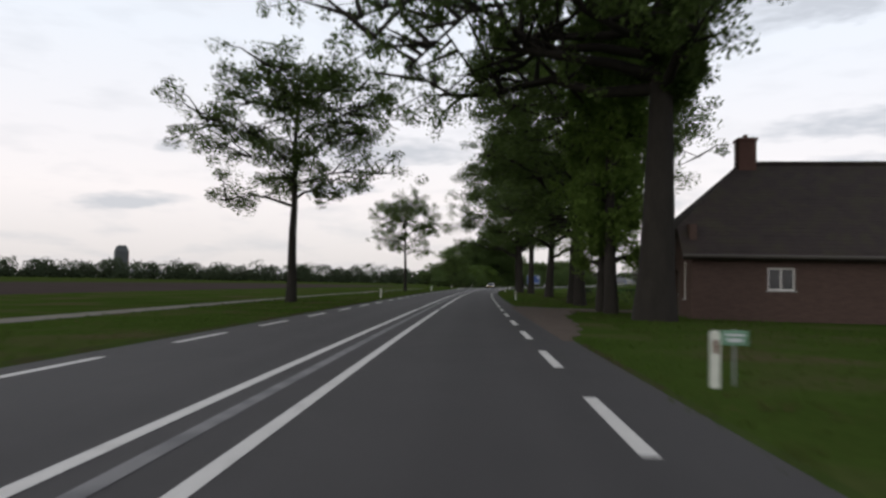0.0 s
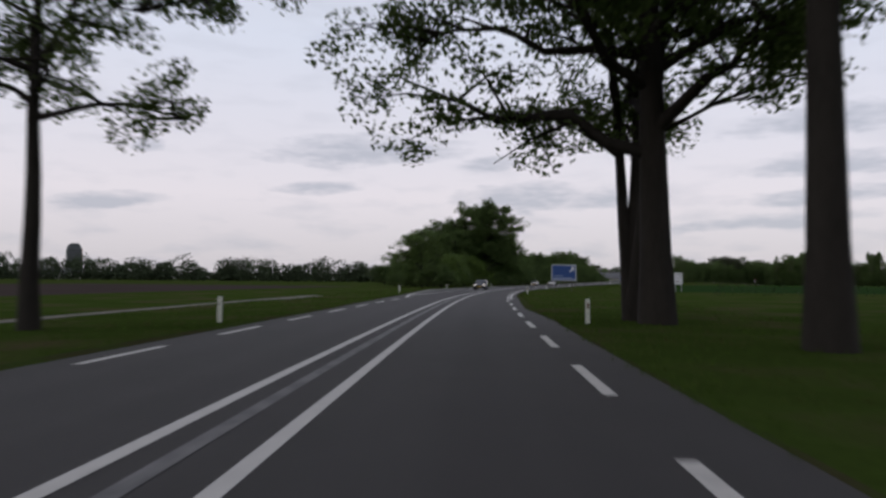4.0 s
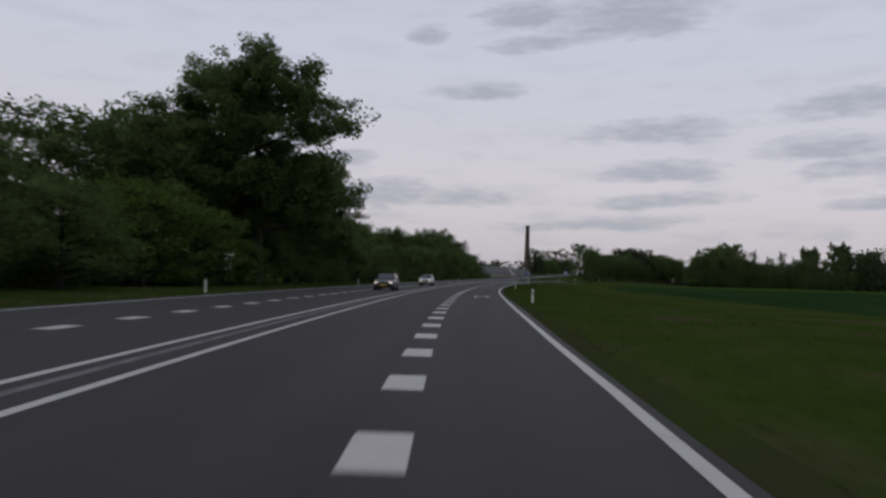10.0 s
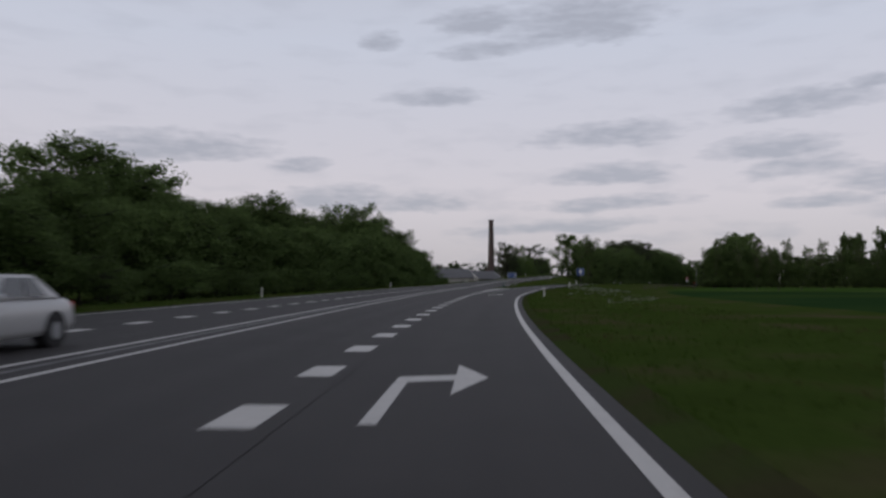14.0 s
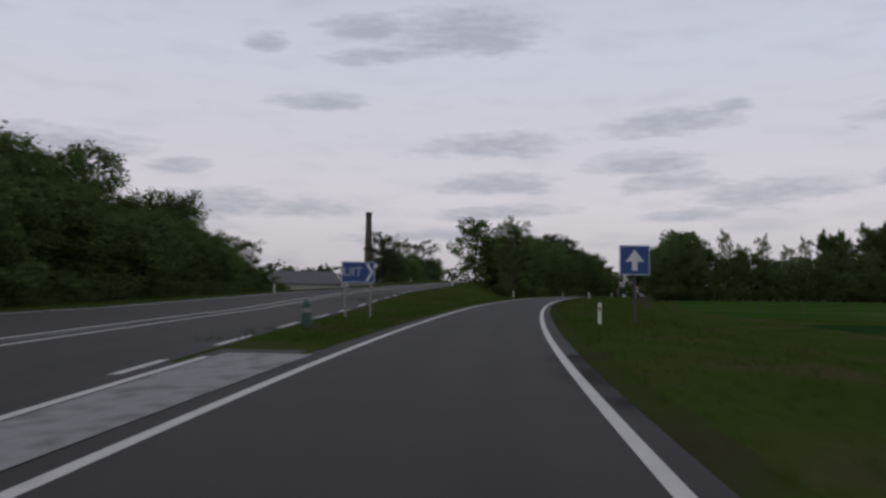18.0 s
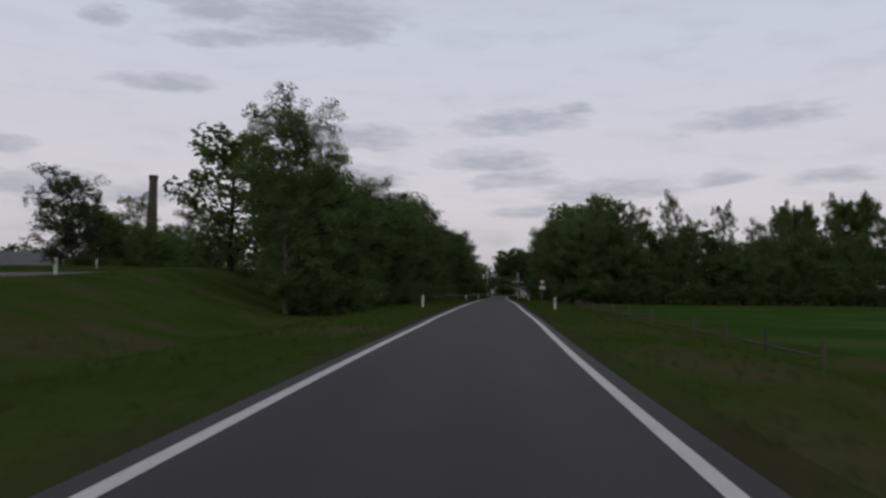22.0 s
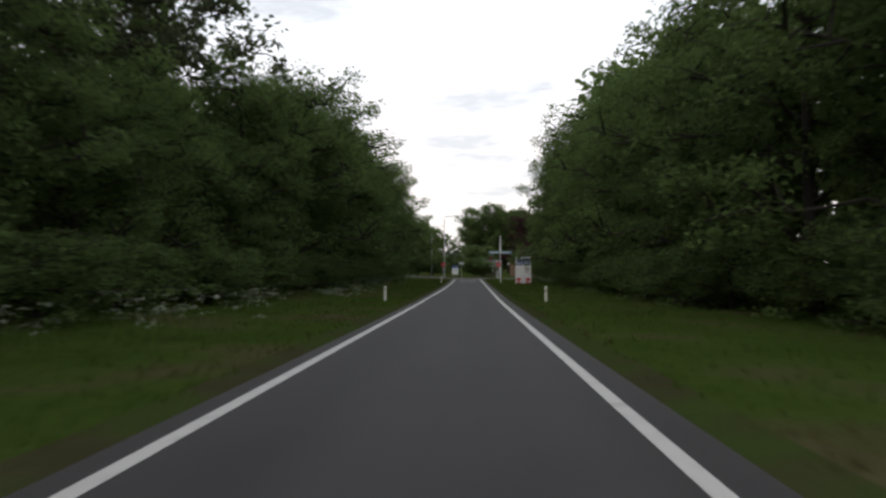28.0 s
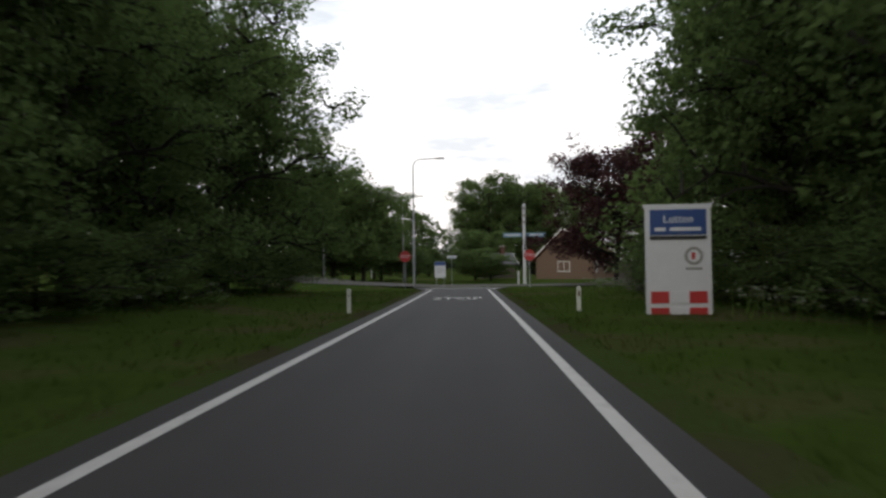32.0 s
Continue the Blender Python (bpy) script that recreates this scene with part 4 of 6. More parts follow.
plant(wood_m, 2.0, 282.0, 10, 0.85, 1.1, G1)
plant(wood_m, 9.0, 284.0, 200, 0.8, 1.1, G1)
plant(light_a, 14.5, 278.0, 60, 1.18, 1.1, G1)
plant(light_a, 20.0, 290.0, 10, 0.66, 0.9, G1)
plant(light_a, 17.5, 284.0, 100, 1.0, 1.05, G1)
row([shrub], MAIN, 250, 294, 4.2, -21.0, 1.0, 0.8, G1)
row([shrub], MAIN, 240, 292, 4.6, -25.5, 1.0, 0.95, G1)
row([wood_m], MAIN, 258, 292, 6.0, -30.0, 1.5, 0.6, G1)


def main_wood(s):
    """Height in metres of the wood's front along the main road."""
    return np.interp(s, (300, 343, 368, 400, 422, 441, 478, 494, 509, 524, 542), (9.6, 10.6, 11.8, 12.2, 13.6, 14.4, 14.4, 14.2, 13.4, 11.4, 8.0))


def main_front(s):
    return np.interp(s, (440, 500, 516, 545), (-20.0, -28.0, -32.0, -34.0))


row([grove], MAIN, 300, 325, 6.0, -27.0, 1.5, 0.7, G1)
row([wood_m], MAIN, 303, 543, 5.4, main_front, 1.2, lambda s: main_wood(s) / 13.0, G1, 0.06)
row([shrub], MAIN, 312, 545, 4.6, lambda s: main_front(s) + 3.7, 0.7, 0.8, G1)
row([wood_m, wood_b], MAIN, 340, 536, 6.2, lambda s: main_front(s) - 5.6, 1.5, lambda s: main_wood(s) / 14.4, G1, 0.06)
row([wood_b], MAIN, 384, 530, 7.5, lambda s: main_front(s) - 11.0, 1.5, lambda s: main_wood(s) / 16.0, G1, 0.06)
plant(thin, *[float(v) for v in MAIN.place(540, -36)], 0, 0.9, 1.0, G1)

# woods on both sides of the slip road
plant(tall, 150.0, 500.2, 80, 0.82, 0.72, G2)
plant(feather, 149.0, 499.4, 80, 0.88, 0.85, G2)
plant(wood_a, *[float(v) for v in RAMP.place(536, -13.2)], 20, 0.86, 0.9, G2)
plant(wood_a, *[float(v) for v in RAMP.place(540, -15.0)], 120, 0.98, 0.98, G2)
plant(shrub, *[float(v) for v in RAMP.place(528.5, -12.5)], 20, 0.8, 0.9, G2)
plant(shrub, *[float(v) for v in RAMP.place(532.5, -11.0)], 90, 0.8, 0.9, G2)
plant(shrub, *[float(v) for v in RAMP.place(537.0, -11.0)], 60, 0.9, 0.9, G2)


def tall_row(kinds, s0, s1, gap, d, jitter, metres, spread=0.1):
    """A row beside the slip road, its height given in metres."""
    s, i = s0, 0
    while s < s1:
        ob, nominal = kinds[i % len(kinds)]
        x, y = RAMP.place(s + wr.uniform(-0.3, 0.3) * gap, (d(s) if callable(d) else d) + wr.uniform(-jitter, jitter))
        k = float(metres(s)) * wr.uniform(1 - spread, 1 + spread) / nominal
        plant(ob, float(x), float(y), wr.uniform(0, 360), k, max(0.85, k) * wr.uniform(0.95, 1.15), G2)
        s, i = s + gap, i + 1


def west_height(s):
    return np.interp(s, (545, 566, 583, 600, 610, 616, 629, 637, 645, 660, 677, 692, 703), (13.0, 14.4, 15.2, 14.4, 12.5, 10.0, 10.5, 14.5, 17.8, 17.8, 17.8, 19.0, 17.5))


def east_height(s):
    return np.interp(s, (604, 625, 645, 682, 700), (16.0, 16.5, 19.0, 23.5, 21.0))


tall_row([(tall, 17.0), (wood_a, 13.0)], 546, 709, 5.2, lambda s: np.interp(s, (530, 560, 704), (-14.2, -13.0, -13.2)), 0.7, west_height)
tall_row([(thin, 13.0), (feather, 17.0)], 572, 640, 4.6, -19.0, 1.2, lambda s: np.interp(s, (560, 590, 605, 640), (13.0, 15.5, 18.5, 19.5)))
tall_row([(tall, 17.0), (back, 15.0)], 646, 708, 5.4, -18.5, 1.2, lambda s: np.interp(s, (620, 700), (15.5, 16.5)))
tall_row([(back, 15.0)], 550, 650, 7.5, -24.5, 1.2, lambda s: west_height(np.maximum(s, 566)) * 0.86)
tall_row([(back, 15.0)], 652, 698, 9.0, -26.0, 1.5, lambda s: np.interp(s, (590, 640, 700), (13.0, 14.5, 16.0)))
row([shrub], RAMP, 545, 704, 4.8, lambda s: np.interp(s, (534, 560, 708), (-12.4, -10.8, -11.0)), 0.6, 0.72, G2)
tall_row([(wood_a, 13.0), (tall, 17.0)], 606, 701, 5.0, lambda s: np.interp(s, (604, 640, 690), (14.2, 13.2, 12.8)), 0.7, east_height)
tall_row([(tall, 17.0), (back, 15.0)], 610, 700, 5.6, 18.5, 1.2, lambda s: east_height(s) + 1.0)
row([shrub], RAMP, 602, 704, 4.6, lambda s: np.interp(s, (602, 640, 700), (11.5, 10.0, 10.4)), 0.6, 0.78, G2)
# the wood's front across the meadow
G4 = "wood behind the meadow"
for i in range(22):
    k = i / 21
    x0, y0 = RAMP.place(604 + 28 * k, 16 + 62 * k)
    hm = float(np.interp(k, (0, 0.1, 0.3, 1), (18.5, 20.5, 18.5, 18.0))) * (1.12, 0.74, 0.95, 0.7)[i % 4]
    plant((feather, wood_m, feather, wood_m)[i % 4], float(x0) + wr.uniform(-1, 1), float(y0) + wr.uniform(-1, 1), wr.uniform(0, 360), hm / (17.0, 13.0, 17.0, 13.0)[i % 4], (0.72, 1.0, 0.8, 1.0)[i % 4], G4)
for i in range(15):
    k = i / 14
    x0, y0 = RAMP.place(601 + 27 * k, 15 + 60 * k)
    plant(shrub, float(x0), float(y0), wr.uniform(0, 360), wr.uniform(0.9, 1.2), wr.uniform(1.1, 1.4), G4)
    x0, y0 = RAMP.place(612 + 28 * k, 17 + 58 * k)
    plant(back, float(x0), float(y0), wr.uniform(0, 360), wr.uniform(0.75, 0.95), wr.uniform(0.9, 1.1), G4)
plant(oak, 281.0, 536.0, 70, 0.9, 0.5, G4)
plant(oak, 293.0, 529.0, 10, 1.0, 0.55, G4)
plant(wood_b, 301.0, 521.0, 10, 1.3, 1.2, G4)
plant(wood_b, 312.0, 512.0, 90, 1.1, 1.3, G4)

# trees beyond the main road, by the tall chimney
G3 = "trees near the tall chimney"
for i, (st, d, hm, w, o, nominal) in enumerate(((577.5, -14.5, 16.6, 1.0, thin, 13.0), (583, -16, 14.5, 0.9, thin, 13.0), (588, -14, 14.6, 0.9, wood_m, 13.0), (595, -15, 14.2, 0.8, wood_m, 13.0),
                                             (604, -14, 17.0, 0.9, feather, 17.0), (610, -16, 14.6, 0.9, wood_m, 13.0), (617, -14, 14.5, 0.9, light_a, 11.0), (625, -15, 15.4, 0.9, wood_m, 13.0),
                                             (637, -15, 15.0, 1.0, wood_m, 13.0), (650, -14, 19.5, 1.1, thin, 13.0), (659, -16, 16.0, 1.1, wood_m, 13.0), (671, -14, 16.0, 1.1, wood_m, 13.0), (685, -15, 16.5, 1.2, wood_m, 13.0))):
    x, y = MAIN.place(st, d)
    plant(o, float(x), float(y), 47 * i, hm / nominal * (1.15 if o is wood_m else 1.0), w * 1.15, G3)
for i in range(22):
    x, y = MAIN.place(576 + 5.2 * i, -11.5 - (i % 3))
    plant(shrub, float(x), float(y), 70 * i, 0.8, 1.2, G3)
for i, (x, y, k) in enumerate(((133, 679, 0.95), (150, 672, 0.85), (168, 668, 0.8), (118, 690, 0.9))):
    plant(wood_m, x, y, 60 * i, k, k * 1.1, "trees round the sheds")
for i, (x, y, h, w) in enumerate(((166, 745, 13.5, 0.8), (214, 851, 17.0, 1.2), (128, 690, 12.0, 1.0), (140, 735, 12.0, 0.9))):
    plant(back, x, y, 50 * i, h / 15.0, w, "trees round the sheds")

# village trees
for i, (s, d, h, w, o) in enumerate(((806, 4.2, 16.5, 1.25, wood_b), (808, 11, 15.5, 1.35, wood_b), (811, 18, 15.0, 1.4, wood_b), (809, 0.2, 13.5, 0.8, wood_b), (817, 27, 15.5, 1.4, wood_b), (815, 7, 14.5, 1.4, back), (818, 14, 14.0, 1.4, back), (812, -16, 14.0, 1.2, back), (835, -12, 12.0, 1.2, back),
                                     (826, 14, 16.0, 1.4, back), (745, -15.5, 13.2, 1.0, wood_b), (746, -12.2, 11.6, 0.85, wood_b), (752, -18, 13.3, 1.1, wood_b), (758, -11.5, 8.5, 0.7, wood_b), (740, -21, 12.8, 1.2, wood_b), (750, -14, 10.5, 1.0, back), (755, -21, 10.5, 1.2, back), (770, -14, 11.0, 0.8, back),
                                     (763, 27, 14.0, 1.2, wood_b), (755, 0.8, 4.0, 0.6, wood_b), (752, 2.6, 3.2, 0.55, wood_b), (768, 2.0, 7.0, 0.8, wood_b), (760, -8.5, 4.5, 0.6, wood_b), (800, -7.5, 5.0, 0.8, back))):
    x, y = RAMP.place(s, d)
    plant(o, float(x), float(y), 77 * i, h / 15.0 * (1.2 if s > 800 else 1.0), w, "village trees")
x, y = RAMP.place(723, 12.2)
plant(copper, float(x), float(y), 0, 1.16, 1.2)
x, y = RAMP.place(732, 21)
plant(wood_b, float(x), float(y), 40, 1.1, 1.2, "village trees")
for i in range(6):
    x, y = RAMP.place(692 + 4 * i, 17 + 3 * (i % 2) + 0.8 * i)
    plant(wood_b, float(x), float(y), 66 * i, 1.15 - 0.06 * i, 1.0, "village trees")


# ---------------------------------------------------------------- far tree lines, one sheet of leaves each
def far_line(name, pts, count, height, seed, card=1.3, label="distant dark green line of trees"):
    rng = np.random.default_rng(seed)
    pts = np.array(pts, float)
    ln = np.concatenate([[0], np.cumsum(np.hypot(*np.diff(pts, axis=0).T))])
    cs, ss, rows_ = [], [], []
    for i in range(count):
        q = (i + rng.uniform(-0.4, 0.4)) / count * ln[-1]
        x, y = np.interp(q, ln, pts[:, 0]) + rng.normal() * 6, np.interp(q, ln, pts[:, 1]) + rng.normal() * 6
        h = height * rng.choice((0.6, 0.8, 0.95, 1.0, 1.15)) * rng.uniform(0.85, 1.1)
        w = h * rng.uniform(0.38, 0.6)
        n = 260 if card > 1 else 430
        d = rng.normal(size=(n, 3))
        d /= np.linalg.norm(d, axis=1)[:, None]
        d *= rng.uniform(0.55, 1.0, (n, 1)) ** 0.4
        lump = 1 + 0.22 * np.sin(5 * d[:, :1] + i) * np.cos(4 * d[:, 1:2] - i)
        cs.append(np.array([x, y, h * 0.5]) + d * lump * (w, w, h * 0.5))
        ss.append(card * 0.72 * rng.uniform(0.7, 1.5, n))
        rows_.append([(np.array([x, y, -0.3]), 0.35), (np.array([x, y, h * 0.5]), 0.2)])
    m = count * 45
    q = rng.uniform(0, ln[-1], m)
    under = np.stack([np.interp(q, ln, pts[:, 0]) + rng.normal(size=m) * 5, np.interp(q, ln, pts[:, 1]) + rng.normal(size=m) * 5, height * 0.4 * rng.uniform(0.05, 1, m)], 1)
    cs.append(under)
    ss.append(card * rng.uniform(1.0, 1.8, m))
    c, s = np.concatenate(cs), np.concatenate(ss)
    c[:, 2] = np.maximum(c[:, 2], 0.3)
    me = leaf_mesh(name, c, s * 1.6, M_LEAF_FAR, rng, 0.0, 0.2)
    return tagged(new(name, me), label, "trees", kind="stuff")


far_line("tree_line", [(-700, 120), (-480, 330), (-300, 430), (-170, 470), (-60, 470), (0, 460)], 300, 10.8, 3, 0.75)
far_line("tree_line", [(-900, 500), (-500, 800), (-100, 900), (250, 950)], 90, 17.0, 4, 2.2)
far_line("tree_line", [(305, 520), (360, 470), (430, 400), (500, 300), (560, 150), (580, -50)], 150, 20.0, 5, 0.95)
far_line("tree_line", [(120, 760), (190, 780), (260, 800), (340, 820), (480, 820)], 80, 14.0, 6, 1.3)
far_line("tree_line", [(330, 560), (420, 620), (520, 640)], 60, 20.0, 7, 1.3)
far_line("tree_line", [(20, 560), (70, 640), (110, 700)], 22, 9.0, 8, 1.0)

# ---------------------------------------------------------------- reflector posts
def reflector_post():
    root = thing("reflector_post", "white plastic roadside reflector post in the grass", "post", group="reflector posts")
    bm = prism([(-0.06, -0.25), (0.06, -0.25), (0.06, 0.74), (0.035, 0.8), (-0.06, 0.77)], -0.035, 0.035)
    bmesh.ops.bevel(bm, geom=list(bm.edges), offset=0.008, segments=2, affect="EDGES")
    body = part("stake", bm, M_WHITE, root)
    part("reflector", box(B(), (0.055, 0.012, 0.18), (0, -0.037, 0.58), 0.004), M_REFLECT, root, "dark red reflector strip")
    part("rear_reflector", box(B(), (0.05, 0.012, 0.06), (0, 0.037, 0.58), 0.004), M_GREY_REFLECT, root, "grey round-edged reflector")
    return root


post0 = reflector_post()
post0.matrix_basis = on_ramp(9.9, 3.15)
for s, d in ((60.8, 3.3), (111, 3.3), (161.4, 2.86), (211.2, 2.85), (262, 2.8), (314, 2.95), (367, 3.0), (422, 3.3), (478.4, 3.6), (527.5, 3.93), (580.5, 4.1), (632, 3.5), (684, 3.3)):
    copy_thing(post0, on_ramp(s, d, wr.uniform(-8, 8)))
for s, d in ((477.6, -4.55), (528.1, -4.5), (579, -4.2), (632.6, -4.6), (684, -3.8)):
    copy_thing(post0, on_ramp(s, d, 180 + wr.uniform(-8, 8)))
for s in (9, 59, 109, 159, 211, 263, 313, 363, 413, 463, 513, 563):
    copy_thing(post0, on_main(s, main_left(s) - 1.1, 180 + wr.uniform(-8, 8)))
for s in (520, 570):
    copy_thing(post0, on_main(s, 6.2, wr.uniform(-8, 8)))
plate = thing("distance_marker", "small pale green kilometre plate on a thin stake", "sign")
part("stake", cyl(B(), 0.015, 0.015, (0, 0, -0.2), (0, 0, 0.8)), M_STEEL, plate)
pl = part("plate", box(B(), (0.36, 0.015, 0.2), (0.0, -0.02, 0.68), 0.006), M_GREEN, plate)
part("bar", box(B(), (0.26, 0.006, 0.03), (0, -0.03, 0.72)), M_SIGNWHITE, pl)
part("bar", box(B(), (0.2, 0.006, 0.05), (0, -0.03, 0.65)), M_SIGNWHITE, pl)
plate.matrix_basis = on_ramp(10.2, 3.5)


# ---------------------------------------------------------------- signs
def sign_post(root, x, h, r=0.045, z0=-0.4, mat=M_STEEL):
    return part("pole", cyl(B(), r, r, (x, 0.03, z0), (x, 0.03, h)), mat, root)


def panel(root, w, h, z, mat, rim=None, name="panel", t=0.03, x=0.0, y=-0.03, label=""):
    p = part(name, box(B(), (w, t, h), (x, y, z), 0.01), mat, root, label)
    if rim:
        for sx_, sz_, a, b in ((0, h / 2 - 0.03, w - 0.06, 0.035), (0, -h / 2 + 0.03, w - 0.06, 0.035), (w / 2 - 0.03, 0, 0.035, h - 0.1), (-w / 2 + 0.03, 0, 0.035, h - 0.1)):
            part("border", box(B(), (a, 0.006, b), (x + sx_, y - t / 2 - 0.002, z + sz_)), rim, p)
    return p


def bars(parent, items, mat, y):
    for x, z, w, h in items:
        part("bar", box(B(), (w, 0.006, h), (x, y, z)), mat, parent)


def letters(parent, word, size, x, y, z, mat, name="lettering"):
    ob = part(name, text_mesh(word, size, mat), mat, parent)
    ob.matrix_basis = pose(x, y, z, 90, 0, 0)
    return ob


big_sign = thing("direction_sign", "large blue direction sign with white arrow on steel poles", "sign")
for px in (-1.0, 1.0):
    sign_post(big_sign, px, 3.3, 0.05, mat=M_DARKPOST)
bp = panel(big_sign, 3.0, 1.95, 2.45, M_BLUE, M_SIGNWHITE)
part("back_frame", box(B(), (3.14, 0.03, 2.08), (0, 0.0, 2.45), 0.01), M_ALU, big_sign, "pale metal rim behind the blue panel")
letters(bp, "Lutten", 0.4, -0.65, -0.055, 2.1, M_SIGNTEXT)
bars(bp, [(-0.95, 1.72, 0.75, 0.16), (-0.1, 1.72, 0.8, 0.16), (0.72, 1.72, 0.7, 0.16), (1.0, 1.52, 0.55, 0.04)], M_SIGNTEXT, -0.05)
arrow = B()
vs = [arrow.verts.new((x, -0.05, z)) for x, z in ((-0.3, -0.3), (-0.2, -0.4), (0.14, -0.06), (0.24, -0.2), (0.36, 0.36), (-0.16, 0.2), (0.02, 0.06))]
arrow.faces.new(vs)
ao = part("arrow", arrow, M_SIGNWHITE, bp, "white slanting arrow")
ao.matrix_basis = pose(0.98, 0, 2.92)
big_sign.matrix_basis = on_ramp(184.6, 6.65, 4)

notice = thing("notice_board", "white notice board on a post across the field", "sign")
for px in (-0.4, 0.4):
    sign_post(notice, px, 2.7, 0.04)
np_ = panel(notice, 1.1, 1.7, 1.95, M_SIGNWHITE)
bars(np_, [(0, 2.5, 0.8, 0.1), (0, 2.2, 0.7, 0.05), (0, 2.0, 0.6, 0.05), (-0.1, 1.5, 0.5, 0.2)], M_TRIM, -0.05)
notice.matrix_basis = on_ramp(202.3, 22.7, 0)

square = thing("traffic_sign", "square blue sign with white upward arrow on one pole", "sign")
sign_post(square, 0, 2.9, 0.055, mat=M_DARKPOST)
sp_ = panel(square, 1.12, 1.12, 2.35, M_BLUE, M_SIGNTEXT)
part("arrow", prism([(-0.1, -0.38), (0.1, -0.38), (0.1, -0.05), (0.34, -0.05), (0.0, 0.4), (-0.34, -0.05), (-0.1, -0.05)], -0.006, 0.006), M_SIGNWHITE, sp_).matrix_basis = pose(0, -0.052, 2.35)
square.matrix_basis = on_ramp(424.0, 4.75, 3)

exit_sign = thing("traffic_sign", "blue exit sign with white lettering and arrow edge", "sign")
for px in (-0.5, 0.5):
    sign_post(exit_sign, px, 2.2, 0.04, mat=M_TRIM)
    part("brace", cyl(B(), 0.02, 0.02, (px, 0.6, -0.2), (px, 0.06, 1.4)), M_DARKPOST, exit_sign)
ep = panel(exit_sign, 1.34, 0.84, 1.82, M_BLUE, M_SIGNTEXT)
letters(ep, "UIT", 0.5, -0.22, -0.055, 1.82, M_SIGNTEXT)
part("chevron", prism([(0.3, -0.34), (0.41, -0.34), (0.61, 0.0), (0.41, 0.34), (0.3, 0.34), (0.5, 0.0)], -0.006, 0.006), M_SIGNWHITE, ep).matrix_basis = pose(0, -0.052, 1.82)
exit_sign.matrix_basis = on_ramp(424.5, -5.9, 6)

bollard = thing("bollard", "dark green plastic bollard at the tip of the grass island", "bollard")
part("body", cyl(B(), 0.16, 0.13, (0, 0, -0.1), (0, 0, 0.75), 16), M_BOLLARD, bollard)
part("cap", cyl(B(), 0.14, 0.05, (0, 0, 0.75), (0, 0, 0.86), 16), M_BOLLARD, bollard)
part("band", cyl(B(), 0.152, 0.148, (0, 0, 0.5), (0, 0, 0.62), 16), M_GREY_REFLECT, bollard)
bollard.matrix_basis = on_ramp(417.8, -5.9)

no_entry = thing("traffic_sign", "round red no-entry sign beside the main road", "sign")
sign_post(no_entry, 0, 2.6)
ne = part("disc", cyl(B(), 0.42, 0.42, (0, -0.03, 2.2), (0, 0.0, 2.2), 32), M_RED, no_entry)
part("bar", box(B(), (0.6, 0.008, 0.14), (0, -0.035, 2.2)), M_SIGNWHITE, ne)
no_entry.matrix_basis = on_main(427.0, -15.9, 0, 0.15)

give_way = thing("traffic_sign", "red and white give-way triangle with white plate below", "sign")
sign_post(give_way, 0, 2.85, 0.035, -0.9)
gw = part("triangle", prism([(-0.47, 0.4), (0.47, 0.4), (0.0, -0.42)], -0.04, -0.01), M_RED, give_way)
gw.matrix_basis = pose(0, 0, 2.45)
part("field", prism([(-0.3, 0.3), (0.3, 0.3), (0.0, -0.22)], -0.046, -0.041), M_SIGNWHITE, gw)
gp = panel(give_way, 0.85, 0.42, 1.75, M_SIGNWHITE)
bars(gp, [(0, 1.82, 0.6, 0.07), (0, 1.68, 0.5, 0.07)], M_TRIM, -0.05)
give_way.matrix_basis = on_ramp(591.2, 6.45, 0, 0.35)


def stop_sign():
    root = thing("traffic_sign", "red octagonal stop sign on a grey pole", "sign", group="stop signs")
    sign_post(root, 0, 2.75, 0.035)
    bm = B()
    cyl(bm, 0.42, 0.42, (0, -0.04, 2.35), (0, -0.015, 2.35), 8)
    o = part("octagon", bm, M_RED, root)
    letters(o, "STOP", 0.26, 0, -0.048, 2.35, M_SIGNWHITE)
    return root


stop_a = stop_sign()
stop_a.matrix_basis = on_ramp(714, -4.6)
copy_thing(stop_a, on_ramp(714.5, 4.3, 0))

town = thing("place_name_sign", "tall white village sign with blue name panel and red blocks", "sign")
for px in (-0.86, 0.86):
    part("side_post", box(B(), (0.1, 0.09, 3.5), (px, 0.02, 1.45), 0.01), M_SIGNWHITE, town)
part("board", box(B(), (1.66, 0.05, 3.1), (0, 0.0, 1.65), 0.01), M_SIGNWHITE, town)
part("top_rail", box(B(), (1.9, 0.1, 0.1), (0, 0.02, 3.24), 0.01), M_SIGNWHITE, town)
nb = part("name_panel", box(B(), (1.56, 0.03, 0.72), (0, -0.045, 2.78), 0.01), M_BLUE, town)
letters(nb, "Lutten", 0.32, 0, -0.066, 2.86, M_SIGNWHITE)
bars(nb, [(-0.5, 2.58, 0.3, 0.1), (0.2, 2.58, 0.85, 0.1)], M_SIGNWHITE, -0.064)
part("dark_strip", box(B(), (1.56, 0.03, 0.09), (0, -0.045, 2.34)), M_BLACK, town)
ring = B()
cyl(ring, 0.26, 0.26, (0.42, -0.05, 1.82), (0.42, -0.03, 1.82), 28)
rg = part("emblem", ring, M_TRIM, town, "grey-brown round emblem")
part("emblem_core", cyl(B(), 0.17, 0.17, (0.42, -0.056, 1.82), (0.42, -0.051, 1.82), 24), M_SIGNWHITE, rg)
part("emblem_bar", box(B(), (0.1, 0.006, 0.2), (0.4, -0.06, 1.82)), M_RED, rg)
